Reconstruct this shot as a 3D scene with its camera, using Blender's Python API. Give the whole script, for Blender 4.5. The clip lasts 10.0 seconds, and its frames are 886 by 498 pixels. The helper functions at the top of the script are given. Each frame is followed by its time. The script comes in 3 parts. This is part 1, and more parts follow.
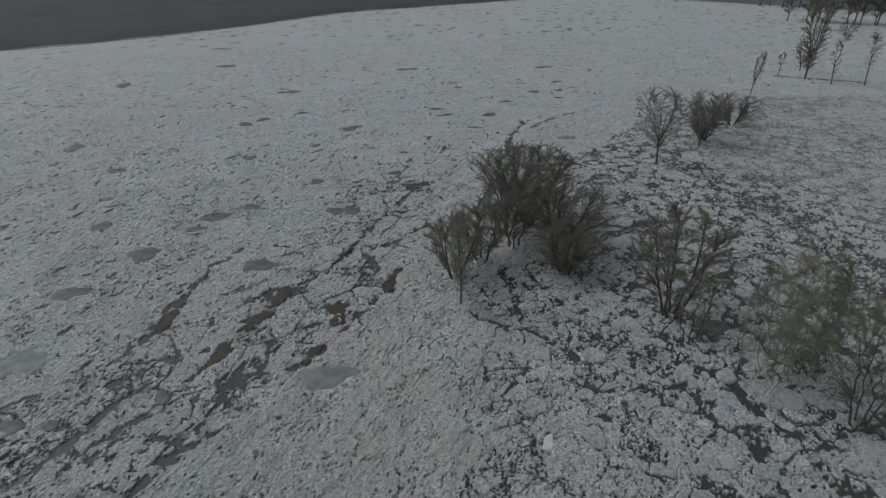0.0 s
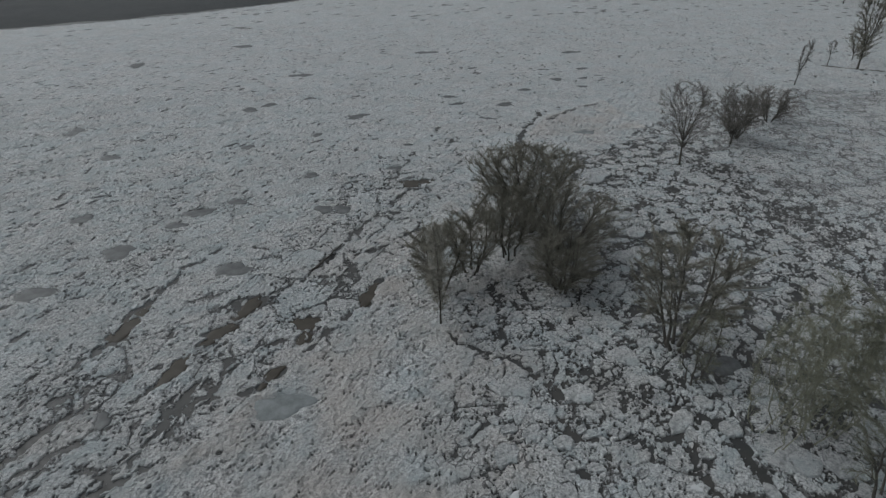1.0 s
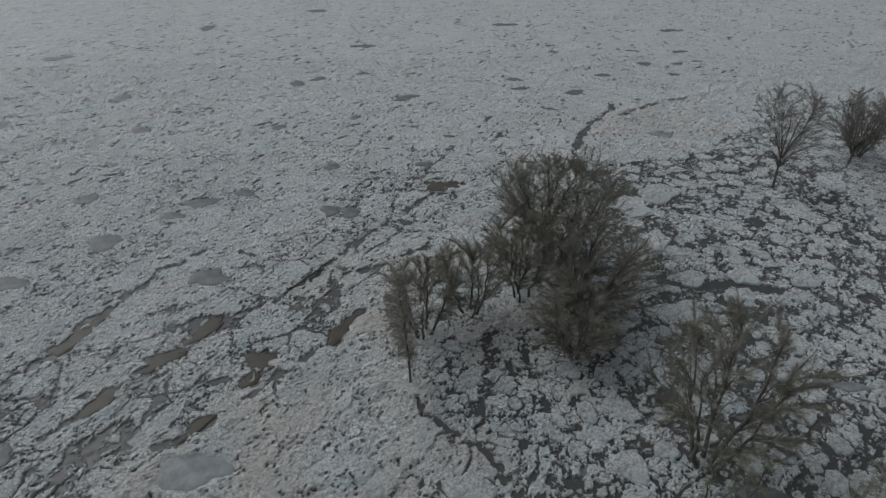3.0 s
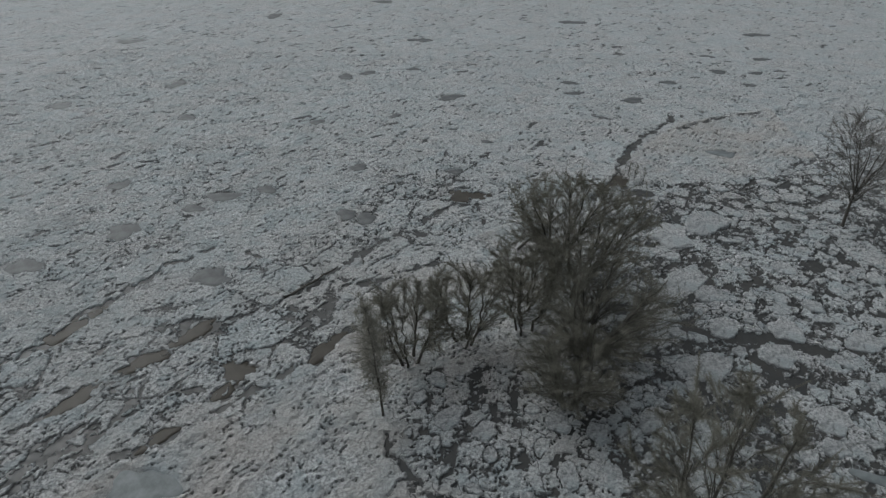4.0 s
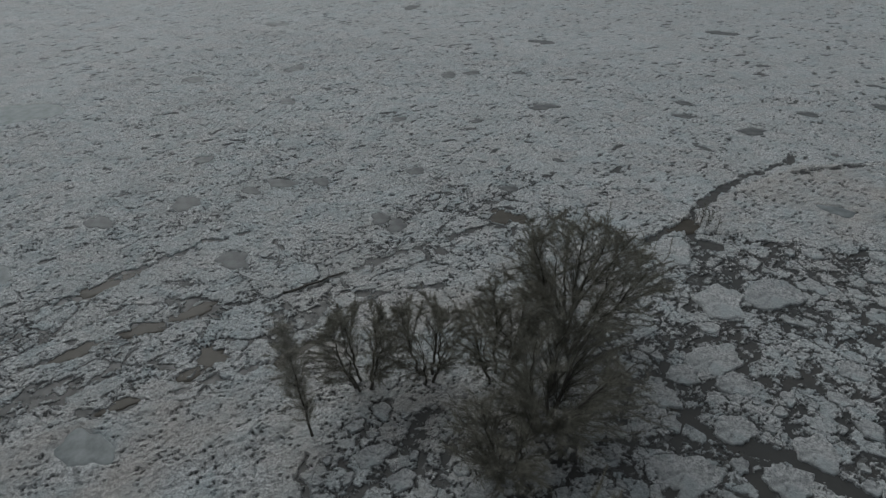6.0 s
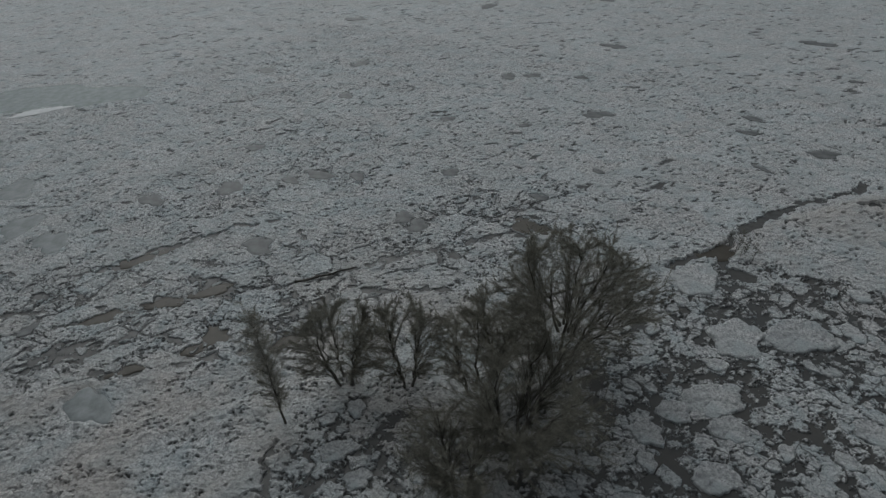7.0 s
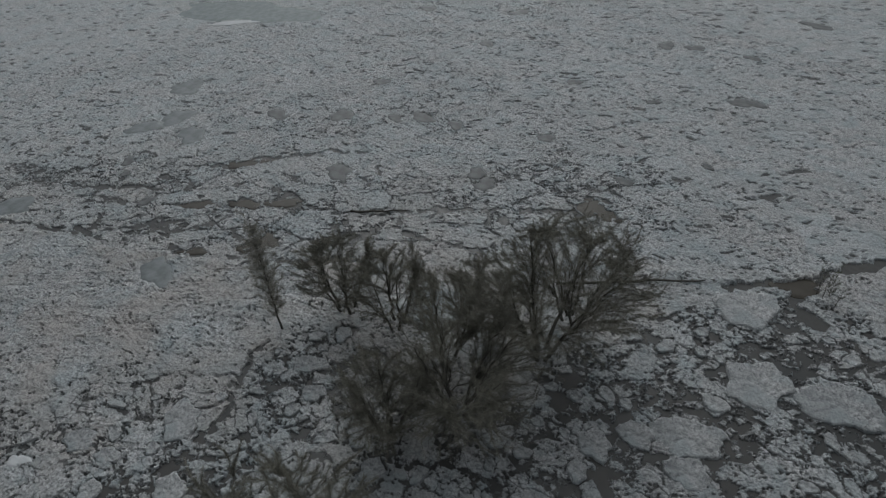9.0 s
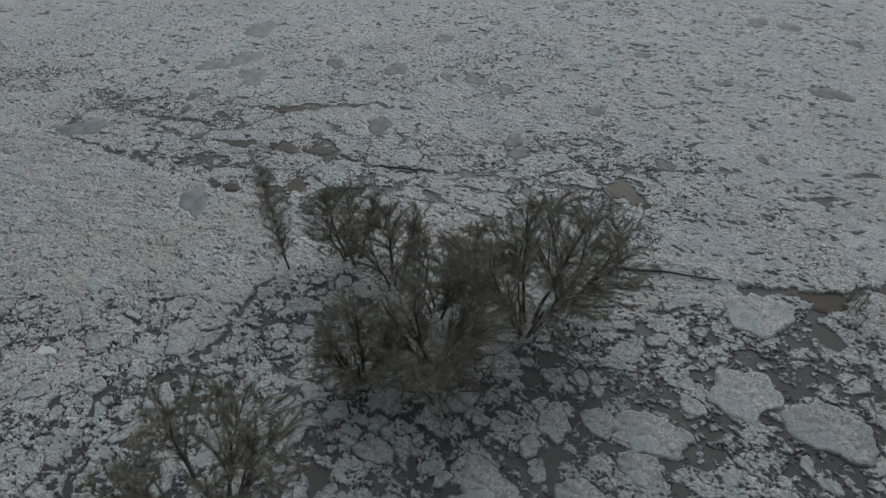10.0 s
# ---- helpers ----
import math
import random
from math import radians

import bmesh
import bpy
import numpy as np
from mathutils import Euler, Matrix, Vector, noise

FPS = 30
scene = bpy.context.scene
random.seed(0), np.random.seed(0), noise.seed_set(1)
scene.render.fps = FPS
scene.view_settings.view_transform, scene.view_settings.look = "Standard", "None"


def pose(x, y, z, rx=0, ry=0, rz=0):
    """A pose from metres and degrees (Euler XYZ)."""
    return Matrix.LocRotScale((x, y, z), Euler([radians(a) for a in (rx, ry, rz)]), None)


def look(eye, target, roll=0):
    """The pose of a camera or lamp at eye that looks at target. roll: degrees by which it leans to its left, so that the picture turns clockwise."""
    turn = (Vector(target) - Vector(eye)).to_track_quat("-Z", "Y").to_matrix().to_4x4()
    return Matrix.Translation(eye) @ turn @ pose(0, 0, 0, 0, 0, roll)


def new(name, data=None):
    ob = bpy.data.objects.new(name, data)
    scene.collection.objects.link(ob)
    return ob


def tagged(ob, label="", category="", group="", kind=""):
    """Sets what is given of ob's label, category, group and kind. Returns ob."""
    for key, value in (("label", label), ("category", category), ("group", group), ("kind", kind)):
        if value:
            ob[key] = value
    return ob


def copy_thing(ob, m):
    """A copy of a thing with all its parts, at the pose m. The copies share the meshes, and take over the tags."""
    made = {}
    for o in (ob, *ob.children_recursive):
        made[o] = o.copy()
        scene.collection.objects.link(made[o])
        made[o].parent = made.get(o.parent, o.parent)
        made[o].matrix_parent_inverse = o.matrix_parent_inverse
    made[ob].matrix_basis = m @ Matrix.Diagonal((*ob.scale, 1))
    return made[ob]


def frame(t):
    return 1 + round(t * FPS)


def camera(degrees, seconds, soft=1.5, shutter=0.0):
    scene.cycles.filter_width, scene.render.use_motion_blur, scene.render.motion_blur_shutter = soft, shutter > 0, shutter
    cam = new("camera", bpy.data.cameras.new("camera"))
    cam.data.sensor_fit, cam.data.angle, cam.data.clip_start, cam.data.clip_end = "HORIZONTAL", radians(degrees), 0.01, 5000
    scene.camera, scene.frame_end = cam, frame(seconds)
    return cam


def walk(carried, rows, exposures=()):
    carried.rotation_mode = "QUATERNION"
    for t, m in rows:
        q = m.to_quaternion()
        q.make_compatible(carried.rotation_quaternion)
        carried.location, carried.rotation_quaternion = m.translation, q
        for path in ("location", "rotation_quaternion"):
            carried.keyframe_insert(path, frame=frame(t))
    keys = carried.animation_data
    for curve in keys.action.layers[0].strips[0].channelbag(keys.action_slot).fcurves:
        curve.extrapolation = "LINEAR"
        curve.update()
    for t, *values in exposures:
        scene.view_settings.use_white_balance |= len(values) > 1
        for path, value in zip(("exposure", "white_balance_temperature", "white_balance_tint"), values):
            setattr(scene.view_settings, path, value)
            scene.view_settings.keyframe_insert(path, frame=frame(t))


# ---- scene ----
cam = camera(77.1, 10.0, soft=1.4)
PATH = [
    (0, (-0.558, -4.847, 21.881), (-0.101, -3.16, 20.909), -0.5),
    (0.5, (1.559, -3.278, 21.91), (1.96, -1.595, 20.906), -0.5),
    (1, (3.616, -1.589, 21.91), (3.954, 0.092, 20.879), -0.5),
    (1.5, (5.402, 0.063, 21.812), (5.669, 1.744, 20.763), -0.6),
    (2, (7.12, 1.936, 21.702), (7.3, 3.613, 20.627), -0.6),
    (2.5, (8.715, 3.739, 21.657), (8.816, 5.403, 20.552), -0.8),
    (4, (14.162, 8.642, 21.675), (13.929, 10.264, 20.527), -1.1),
    (4.5, (16.044, 9.881, 21.75), (15.671, 11.472, 20.596), -1.3),
    (5, (17.981, 11.19, 21.812), (17.497, 12.748, 20.655), -1.5),
    (5.5, (19.805, 12.323, 21.901), (19.204, 13.839, 20.743), -1.8),
    (7, (25.452, 16.119, 22.108), (24.477, 17.427, 20.95), -3.0),
    (7.5, (27.205, 17.474, 22.168), (26.109, 18.683, 21.011), -3.3),
    (8, (28.805, 18.991, 22.16), (27.599, 20.068, 20.982), -3.4),
    (8.5, (30.15, 20.458, 22.162), (28.87, 21.401, 20.948), -3.5),
    (9, (31.4, 22.124, 22.191), (30.067, 22.914, 20.926), -3.4),
    (9.5, (32.462, 23.802, 22.198), (31.095, 24.448, 20.888), -3.5),
    (10, (33.487, 25.797, 22.162), (32.098, 26.287, 20.81), -3.5),
]
walk(cam, [(t, look(eye, target, roll)) for t, eye, target, roll in PATH],
     [(0, -0.20, 6190, 6.5), (2.5, -0.02, 6190, 6.5), (4.0, -0.10, 6190, 5.5), (5, -0.25, 6190, 5), (7.5, -0.46, 6190, 5), (9, -0.38, 6190, 6.5), (9.5, -0.26, 6190, 6.2), (10, -0.08, 6190, 6)])

# ---- light: an overcast winter day ----
world = bpy.data.worlds.new("overcast_sky")
scene.world = world
world.use_nodes = True
wn, wl = world.node_tree.nodes, world.node_tree.links
sky = wn.new("ShaderNodeTexSky")
sky.sky_type, sky.sun_disc = "NISHITA", False
sky.sun_elevation, sky.sun_rotation, sky.dust_density = radians(43), radians(-57), 4.0
pale = wn.new("ShaderNodeHueSaturation")
pale.inputs["Saturation"].default_value = 0.15
wl.new(sky.outputs[0], pale.inputs["Color"])
wl.new(pale.outputs[0], wn["Background"].inputs[0])
wn["Background"].inputs[1].default_value = 0.092
sun = new("sun", bpy.data.lights.new("sun", "SUN"))
sun.data.energy, sun.data.angle, sun.data.color = 0.55, radians(55), (1.0, 0.98, 0.95)
sun.matrix_world = look((-46, 30, 52), (0, 0, 0))


# ---- materials ----
def material(name, rough=0.8):
    m = bpy.data.materials.new(name)
    m.use_nodes = True
    m.node_tree.nodes["Principled BSDF"].inputs["Roughness"].default_value = rough
    return m, m.node_tree.nodes, m.node_tree.links, m.node_tree.nodes["Principled BSDF"]


def noise_at(n, l, scale, detail=6.0, rough=0.6, coords="Object"):
    tc = n.new("ShaderNodeTexCoord")
    t = n.new("ShaderNodeTexNoise")
    t.inputs["Scale"].default_value, t.inputs["Detail"].default_value, t.inputs["Roughness"].default_value = scale, detail, rough
    l.new(tc.outputs[coords], t.inputs["Vector"])
    return t.outputs["Fac"]


def ramp(n, l, fac, *stops):
    r = n.new("ShaderNodeValToRGB")
    while len(r.color_ramp.elements) < len(stops):
        r.color_ramp.elements.new(0.5)
    for e, (p, c) in zip(r.color_ramp.elements, stops):
        e.position, e.color = p, (*c, 1) if len(c) == 3 else c
    l.new(fac, r.inputs[0])
    return r.outputs[0]


def mix(n, l, fac, a, b, kind="MIX"):
    m = n.new("ShaderNodeMix")
    m.data_type, m.blend_type = "RGBA", kind
    for value, socket in ((fac, 0), (a, 6), (b, 7)):
        if isinstance(value, (int, float)):
            m.inputs[socket].default_value = value
        elif isinstance(value, tuple):
            m.inputs[socket].default_value = (*value, 1)
        else:
            l.new(value, m.inputs[socket])
    return m.outputs[2]


def bump(n, l, b, height, strength, distance):
    p = n.new("ShaderNodeBump")
    p.inputs["Strength"].default_value, p.inputs["Distance"].default_value = strength, distance
    l.new(height, p.inputs["Height"])
    l.new(p.outputs[0], b.inputs["Normal"])


def attribute(n, name):
    a = n.new("ShaderNodeAttribute")
    a.attribute_name = name
    return a.outputs["Fac"]


def ice_material(name, plates):
    """Frosted, sediment-streaked river ice; plates: whether the mesh carries its own tint, silt and slush."""
    m, n, l, b = material(name, 0.75)
    grain = noise_at(n, l, 8.0, 8, 0.74)
    lumps = noise_at(n, l, 2.6, 7, 0.70)
    broad = noise_at(n, l, 0.22, 6, 0.6)
    glaze = noise_at(n, l, 0.75, 5, 0.55)
    base = ramp(n, l, grain, (0.40, (0.22, 0.225, 0.225)), (0.47, (0.44, 0.445, 0.445)), (0.53, (0.57, 0.575, 0.575)), (0.61, (0.72, 0.725, 0.725)))
    base = mix(n, l, ramp(n, l, lumps, (0.38, (0.8, 0.8, 0.8)), (0.46, (0, 0, 0))), base, (0.21, 0.215, 0.215))
    base = mix(n, l, ramp(n, l, broad, (0.42, (0, 0, 0)), (0.64, (0.5, 0.5, 0.5))), base, (0.40, 0.44, 0.45))
    base = mix(n, l, ramp(n, l, glaze, (0.52, (0, 0, 0)), (0.62, (0.55, 0.55, 0.55))), base, (0.36, 0.405, 0.42))
    if plates:
        tint = attribute(n, "tint")
        base = mix(n, l, 0.55, base, ramp(n, l, tint, (0.0, (0.72, 0.67, 0.66)), (0.5, (0.86, 0.86, 0.86)), (1.0, (0.94, 1.0, 1.03))), "MULTIPLY")
        base = mix(n, l, attribute(n, "silt"), base, (0.43, 0.385, 0.35))
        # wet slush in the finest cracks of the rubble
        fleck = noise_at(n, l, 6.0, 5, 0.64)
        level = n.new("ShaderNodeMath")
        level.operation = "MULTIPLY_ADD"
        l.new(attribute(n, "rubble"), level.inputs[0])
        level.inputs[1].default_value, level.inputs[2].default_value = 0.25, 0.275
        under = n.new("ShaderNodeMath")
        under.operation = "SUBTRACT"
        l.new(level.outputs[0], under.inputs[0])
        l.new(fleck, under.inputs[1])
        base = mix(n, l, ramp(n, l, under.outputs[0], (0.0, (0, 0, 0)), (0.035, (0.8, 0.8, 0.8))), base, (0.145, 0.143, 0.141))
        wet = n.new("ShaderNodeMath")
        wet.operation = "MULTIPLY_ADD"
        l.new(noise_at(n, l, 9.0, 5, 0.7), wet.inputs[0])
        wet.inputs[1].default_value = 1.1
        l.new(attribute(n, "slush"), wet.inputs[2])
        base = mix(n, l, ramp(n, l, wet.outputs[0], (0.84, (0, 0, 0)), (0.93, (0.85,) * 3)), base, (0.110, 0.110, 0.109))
        # hairline cracks between the plates of the rubble
        tc, warp, edge = n.new("ShaderNodeTexCoord"), n.new("ShaderNodeTexNoise"), n.new("ShaderNodeTexVoronoi")
        warp.inputs["Scale"].default_value, warp.inputs["Detail"].default_value = 1.6, 5
        l.new(tc.outputs["Object"], warp.inputs["Vector"])
        shift = n.new("ShaderNodeVectorMath")
        shift.operation = "MULTIPLY_ADD"
        l.new(warp.outputs["Color"], shift.inputs[0])
        shift.inputs[1].default_value = (0.9, 0.9, 0.0)
        l.new(tc.outputs["Object"], shift.inputs[2])
        edge.feature, edge.voronoi_dimensions, edge.inputs["Scale"].default_value = "DISTANCE_TO_EDGE", "2D", 1.15
        l.new(shift.outputs[0], edge.inputs["Vector"])
        gap = n.new("ShaderNodeMath")
        gap.operation = "MULTIPLY"
        l.new(attribute(n, "rubble"), gap.inputs[0])
        l.new(ramp(n, l, noise_at(n, l, 0.9, 4, 0.6), (0.42, (0, 0, 0)), (0.62, (0.14,) * 3)), gap.inputs[1])
        open_gap = n.new("ShaderNodeMath")
        open_gap.operation = "SUBTRACT"
        l.new(gap.outputs[0], open_gap.inputs[0])
        l.new(edge.outputs["Distance"], open_gap.inputs[1])
        base = mix(n, l, ramp(n, l, open_gap.outputs[0], (0.0, (0, 0, 0)), (0.012, (0.85,) * 3)), base, (0.075, 0.076, 0.076))
    else:
        base = mix(n, l, ramp(n, l, noise_at(n, l, 4.5, 5, 0.62), (0.37, (0.8, 0.8, 0.8)), (0.41, (0, 0, 0))), base, (0.12, 0.124, 0.126))
        base = mix(n, l, ramp(n, l, noise_at(n, l, 1.3, 4, 0.6), (0.42, (0.45, 0.45, 0.45)), (0.58, (0, 0, 0))), base, (0.36, 0.375, 0.38))
        oi = n.new("ShaderNodeObjectInfo")
        base = mix(n, l, 0.7, base, ramp(n, l, oi.outputs["Random"], (0.0, (0.78, 0.79, 0.80)), (1.0, (1, 1, 1))), "MULTIPLY")
    l.new(base, b.inputs["Base Color"])
    bump(n, l, b, noise_at(n, l, 7.0 if plates else 5.0, 10, 0.75), 1.0, 0.14 if plates else 0.16)
    return m


ICE = ice_material("river_ice", True)
FLOE = ice_material("floe_ice", False)

WATER, n, l, b = material("dark_river_water", 0.12)
l.new(ramp(n, l, noise_at(n, l, 0.25, 5), (0.38, (0.046, 0.048, 0.048)), (0.62, (0.062, 0.060, 0.057))), b.inputs["Base Color"])
l.new(ramp(n, l, noise_at(n, l, 2.5, 5), (0.40, (0.3,) * 3), (0.60, (0.6,) * 3)), b.inputs["Roughness"])
b.inputs["Specular IOR Level"].default_value = 0.32
bump(n, l, b, noise_at(n, l, 3.0, 4), 0.15, 0.02)

BROWN, n, l, b = material("silty_brown_water", 0.45)
l.new(ramp(n, l, noise_at(n, l, 1.3, 6), (0.35, (0.046, 0.040, 0.031)), (0.65, (0.066, 0.058, 0.047))), b.inputs["Base Color"])
b.inputs["Specular IOR Level"].default_value = 0.22
bump(n, l, b, noise_at(n, l, 4.0, 4), 0.12, 0.02)


def slush_material(name, dark, light):
    m, n, l, b = material(name, 0.6)
    l.new(ramp(n, l, noise_at(n, l, 1.1, 7, 0.65), (0.34, dark), (0.64, light)), b.inputs["Base Color"])
    bump(n, l, b, noise_at(n, l, 6.0, 6), 0.3, 0.02)
    return m


PALE_SLUSH = slush_material("pale_frozen_slush", (0.095, 0.11, 0.115), (0.215, 0.235, 0.24))
GREY_SLUSH = slush_material("grey_wet_slush", (0.045, 0.049, 0.05), (0.13, 0.136, 0.138))


BLUE_ICE = slush_material("smooth_blue_grey_ice", (0.09, 0.115, 0.12), (0.19, 0.225, 0.23))
LENS = slush_material("clean_white_ice", (0.42, 0.44, 0.45), (0.56, 0.57, 0.58))


def bark_material(name, dark, light):
    m, n, l, b = material(name, 0.9)
    col = ramp(n, l, noise_at(n, l, 7.0, 7, 0.7), (0.32, dark), (0.68, light))
    l.new(mix(n, l, ramp(n, l, noise_at(n, l, 0.5, 3), (0.4, (0, 0, 0)), (0.7, (0.6,) * 3)), col, light), b.inputs["Base Color"])
    bump(n, l, b, noise_at(n, l, 22.0, 6), 0.6, 0.02)
    return m


BARK = bark_material("dark_willow_bark", (0.050, 0.047, 0.041), (0.105, 0.099, 0.086))
TWIG = bark_material("brown_willow_twigs", (0.165, 0.160, 0.134), (0.262, 0.253, 0.211))
OLIVE = bark_material("olive_willow_twigs", (0.15, 0.154, 0.118), (0.265, 0.268, 0.205))
GREY_TWIG = bark_material("grey_brown_twigs", (0.125, 0.118, 0.108), (0.235, 0.222, 0.205))

PALE_TWIG = bark_material("pale_grey_twigs", (0.22, 0.21, 0.18), (0.38, 0.365, 0.32))

# dark earth of the far bank; distance haze is mixed into its bluish colour
HAZED_EARTH, n, l, b = material("hazed_dark_bank_earth", 0.95)
l.new(ramp(n, l, noise_at(n, l, 0.06, 8, 0.65), (0.35, (0.038, 0.042, 0.045)), (0.65, (0.056, 0.060, 0.062))), b.inputs["Base Color"])
bump(n, l, b, noise_at(n, l, 0.8, 6), 0.7, 0.3)


GRASS, n, l, b = material("dead_grass_and_earth", 0.95)
l.new(ramp(n, l, noise_at(n, l, 1.5, 7, 0.7), (0.36, (0.07, 0.066, 0.058)), (0.52, (0.15, 0.145, 0.13)), (0.64, (0.42, 0.42, 0.42))), b.inputs["Base Color"])
bump(n, l, b, noise_at(n, l, 6.0, 6), 0.8, 0.1)


# ---- the plan ----
# shear line: the smooth ice strip lies south-east of it, the broken river band north-west
SHEAR = [(-40, -14), (-13.8, 11.3), (-9.3, 14.9), (-4.5, 18.7), (-0.8, 22.6), (2.1, 25.0), (4.6, 28.6), (7.4, 33.5), (12, 41), (21, 49), (24, 55), (30, 63), (48, 72), (90, 92), (160, 130)]
# west and north edge of the drowned meadow with its loose rubble
MEADOW = [(2, -30), (3.0, 11.0), (7.0, 13.6), (6.4, 18.0), (9.8, 20.6), (9.2, 25.6), (11.0, 28.6), (17.0, 29.2), (18.6, 33.0), (19.2, 38.0), (20.0, 43.0), (21.6, 47.6), (24.5, 49.8), (33.0, 51.5), (48.7, 63.0), (69.0, 67.0), (88.0, 62.0), (130.0, 45.0), (300.0, 0.0)]
# water's edge of the far bank
BANK = [(-420, 40), (-150, 124), (-82, 150), (-64, 152), (-46, 158), (-28, 167), (-7, 181), (20, 204), (54, 214), (96, 226), (140, 252), (260, 330)]
# open leads: width, then the line
BAND_LEADS = [
    (0.15, [(-12.4, 25.6), (-11.0, 27.4), (-10.1, 30.8), (-9.1, 32.2), (-8.1, 35.4), (-5.6, 37.8)]),
    (0.12, [(0.5, 32.1), (3.1, 36.0), (5.1, 39.0), (10.2, 45.5)]),
    (0.10, [(3.3, 35.7), (5.2, 34.7), (7.6, 36.5), (9.5, 37.6)]),
    (0.14, [(-15.7, 17.0), (-14.5, 17.7), (-12.9, 19.7), (-11.9, 21.5), (-10.4, 22.4)]),
    (0.12, [(-13.4, 17.0), (-12.3, 18.4), (-10.7, 19.5), (-8.9, 20.6)]),
    (0.10, [(-6.9, 23.9), (-8.3, 22.3)]),
    (0.12, [(-5.2, 22.9), (-6.0, 20.7), (-7.1, 19.3), (-7.4, 17.4), (-10.7, 15.9)]),
    (0.10, [(-3.0, 21.5), (-0.8, 23.0), (1.7, 25.6), (3.7, 27.9)]),
    (0.06, [(-13.8, 11.6), (-10.1, 14.9), (-5.3, 19.0)]),
    (0.06, [(12.3, 42.2), (12.1, 43.9), (11.6, 45.6)]),
    (0.07, [(-3.2, 37.6), (-2.2, 36.2), (-0.4, 34.6)]),
]
MEADOW_LEADS = [
    (0.26, [(22.4, 50.0), (23.2, 53.4), (23.9, 55.4), (26.2, 59.4), (28.3, 62.3)]),
    (0.15, [(28.3, 62.3), (30.0, 65.2)]),
    (0.20, [(15.9, 56.0), (16.5, 57.0), (16.9, 57.9)]),
    (0.09, [(29.6, 61.4), (34.7, 65.0), (38.7, 66.5)]),
    (0.40, [(23.0, 36.0), (23.4, 34.5), (24.4, 33.1), (26.2, 32.5), (28.7, 32.8), (31.0, 32.0)]),
    (0.30, [(26.8, 31.6), (28.2, 29.7), (29.3, 29.7)]),
    (0.14, [(9.2, 24.0), (9.4, 23.4), (10.7, 22.2), (12.8, 20.4), (13.1, 19.6), (13.8, 18.3), (15.4, 18.0), (17.1, 18.1)]),
    (0.12, [(14.0, 18.8), (13.1, 16.2), (13.9, 15.1), (15.7, 14.6), (18.3, 14.3)]),
    (0.20, [(19.5, 15.9), (21.1, 14.0), (21.0, 11.3), (21.5, 8.9)]),
    (0.10, [(15.3, 20.4), (15.4, 19.4), (16.4, 19.0)]),
    (0.34, [(20.2, 47.0), (21.2, 48.7), (22.3, 50.0)]),
    (0.32, [(22.9, 49.6), (23.6, 48.5), (25.2, 48.3)]),
    (0.25, [(24.6, 44.0), (26.2, 44.6), (25.6, 45.6)]),
]
LEADS = BAND_LEADS + MEADOW_LEADS
# brown water: x, y, two radii, turn in degrees
BROWN_POOLS = [(-10.3, 29.2, 1.4, 0.5, 58), (-4.6, 27.2, 0.85, 0.45, 40), (-6.6, 24.4, 1.05, 0.45, 70), (0.55, 27.0, 0.8, 0.6, 30), (0.45, 25.7, 0.6, 0.3, 60), (-1.3, 22.7, 0.7, 0.3, 45),
               (-3.1, 29.5, 0.9, 0.45, 60), (10.7, 46.6, 1.2, 0.8, 20), (22.6, 50.2, 1.1, 0.6, 50), (4.7, 29.3, 1.2, 0.35, 60)]
# dark loose brash in open water
BRASH = [(2.8, 32.0, 2.1, 1.7, 40), (25.3, 46.6, 1.7, 1.3, 0), (-5.6, 21.3, 2.0, 1.2, 50), (-9.5, 17.5, 2.4, 1.2, 45), (-2.6, 30.0, 2.3, 1.0, 20), (21.0, 16.0, 2.6, 2.0, 0)]
# smooth refrozen puddles: x, y, two radii, turn, pale or not
NEAR_PUDDLES = [(-0.6, 20.3, 1.5, 0.9, -10, 1), (-18.3, 26.6, 1.5, 1.3, -16, 1), (-16.8, 21.1, 0.7, 0.5, -16, 0), (-14.8, 20.6, 0.4, 0.4, 0, 0), (-9.5, 21.2, 0.4, 0.6, 0, 0),
    (-29.6, 28.8, 1.9, 1.8, 50, 1), (-22.8, 26.4, 1.6, 1.5, 50, 1), (-22.6, 23.4, 1.6, 1.2, 50, 1), (-15.1, 12.5, 1.8, 1.4, 60, 1), (30.5, 24.4, 1.2, 0.35, -10, 1),
    (23.6, 18.3, 0.95, 0.85, 20, 0)]
RIVER_PUDDLES = [(-4.6, 34.5, 1.3, 0.9, 10, 0), (-13.5, 38.9, 1.3, 1, 0, 0), (-17.5, 34.2, 1.4, 0.7, -6, 0), (-18, 45.4, 0.8, 0.8, 0, 0), (-8.5, 44.5, 1.2, 0.8, 0, 0),
    (-10, 42.5, 0.8, 0.6, 0, 0), (-5.5, 46, 0.8, 0.6, 0, 0), (2, 42.9, 0.8, 0.7, 0, 0), (3.6, 42.5, 0.8, 0.8, 20, 0), (1, 50.6, 0.8, 0.6, 20, 0),
    (-5.9, 60.1, 0.7, 0.7, 0, 0), (-52.0, 42.0, 11, 5.5, 31, 2), (1.7, 62.5, 0.6, 0.5, 61, 0), (32.3, 56.4, 1.1, 0.7, 0, 1), (-20, 60, 1.1, 0.7, 0, 0),
    (-36, 62, 1.6, 0.9, 0, 0), (26.5, 69.2, 1.35, 0.8, 15, 0), (6.8, 68.4, 1.5, 0.9, 20, 0), (22.7, 64, 0.85, 0.3, -30, 0), (9.3, 50.7, 0.7, 0.5, 10, 0),
    (11.5, 57, 0.5, 0.35, 0, 0)]
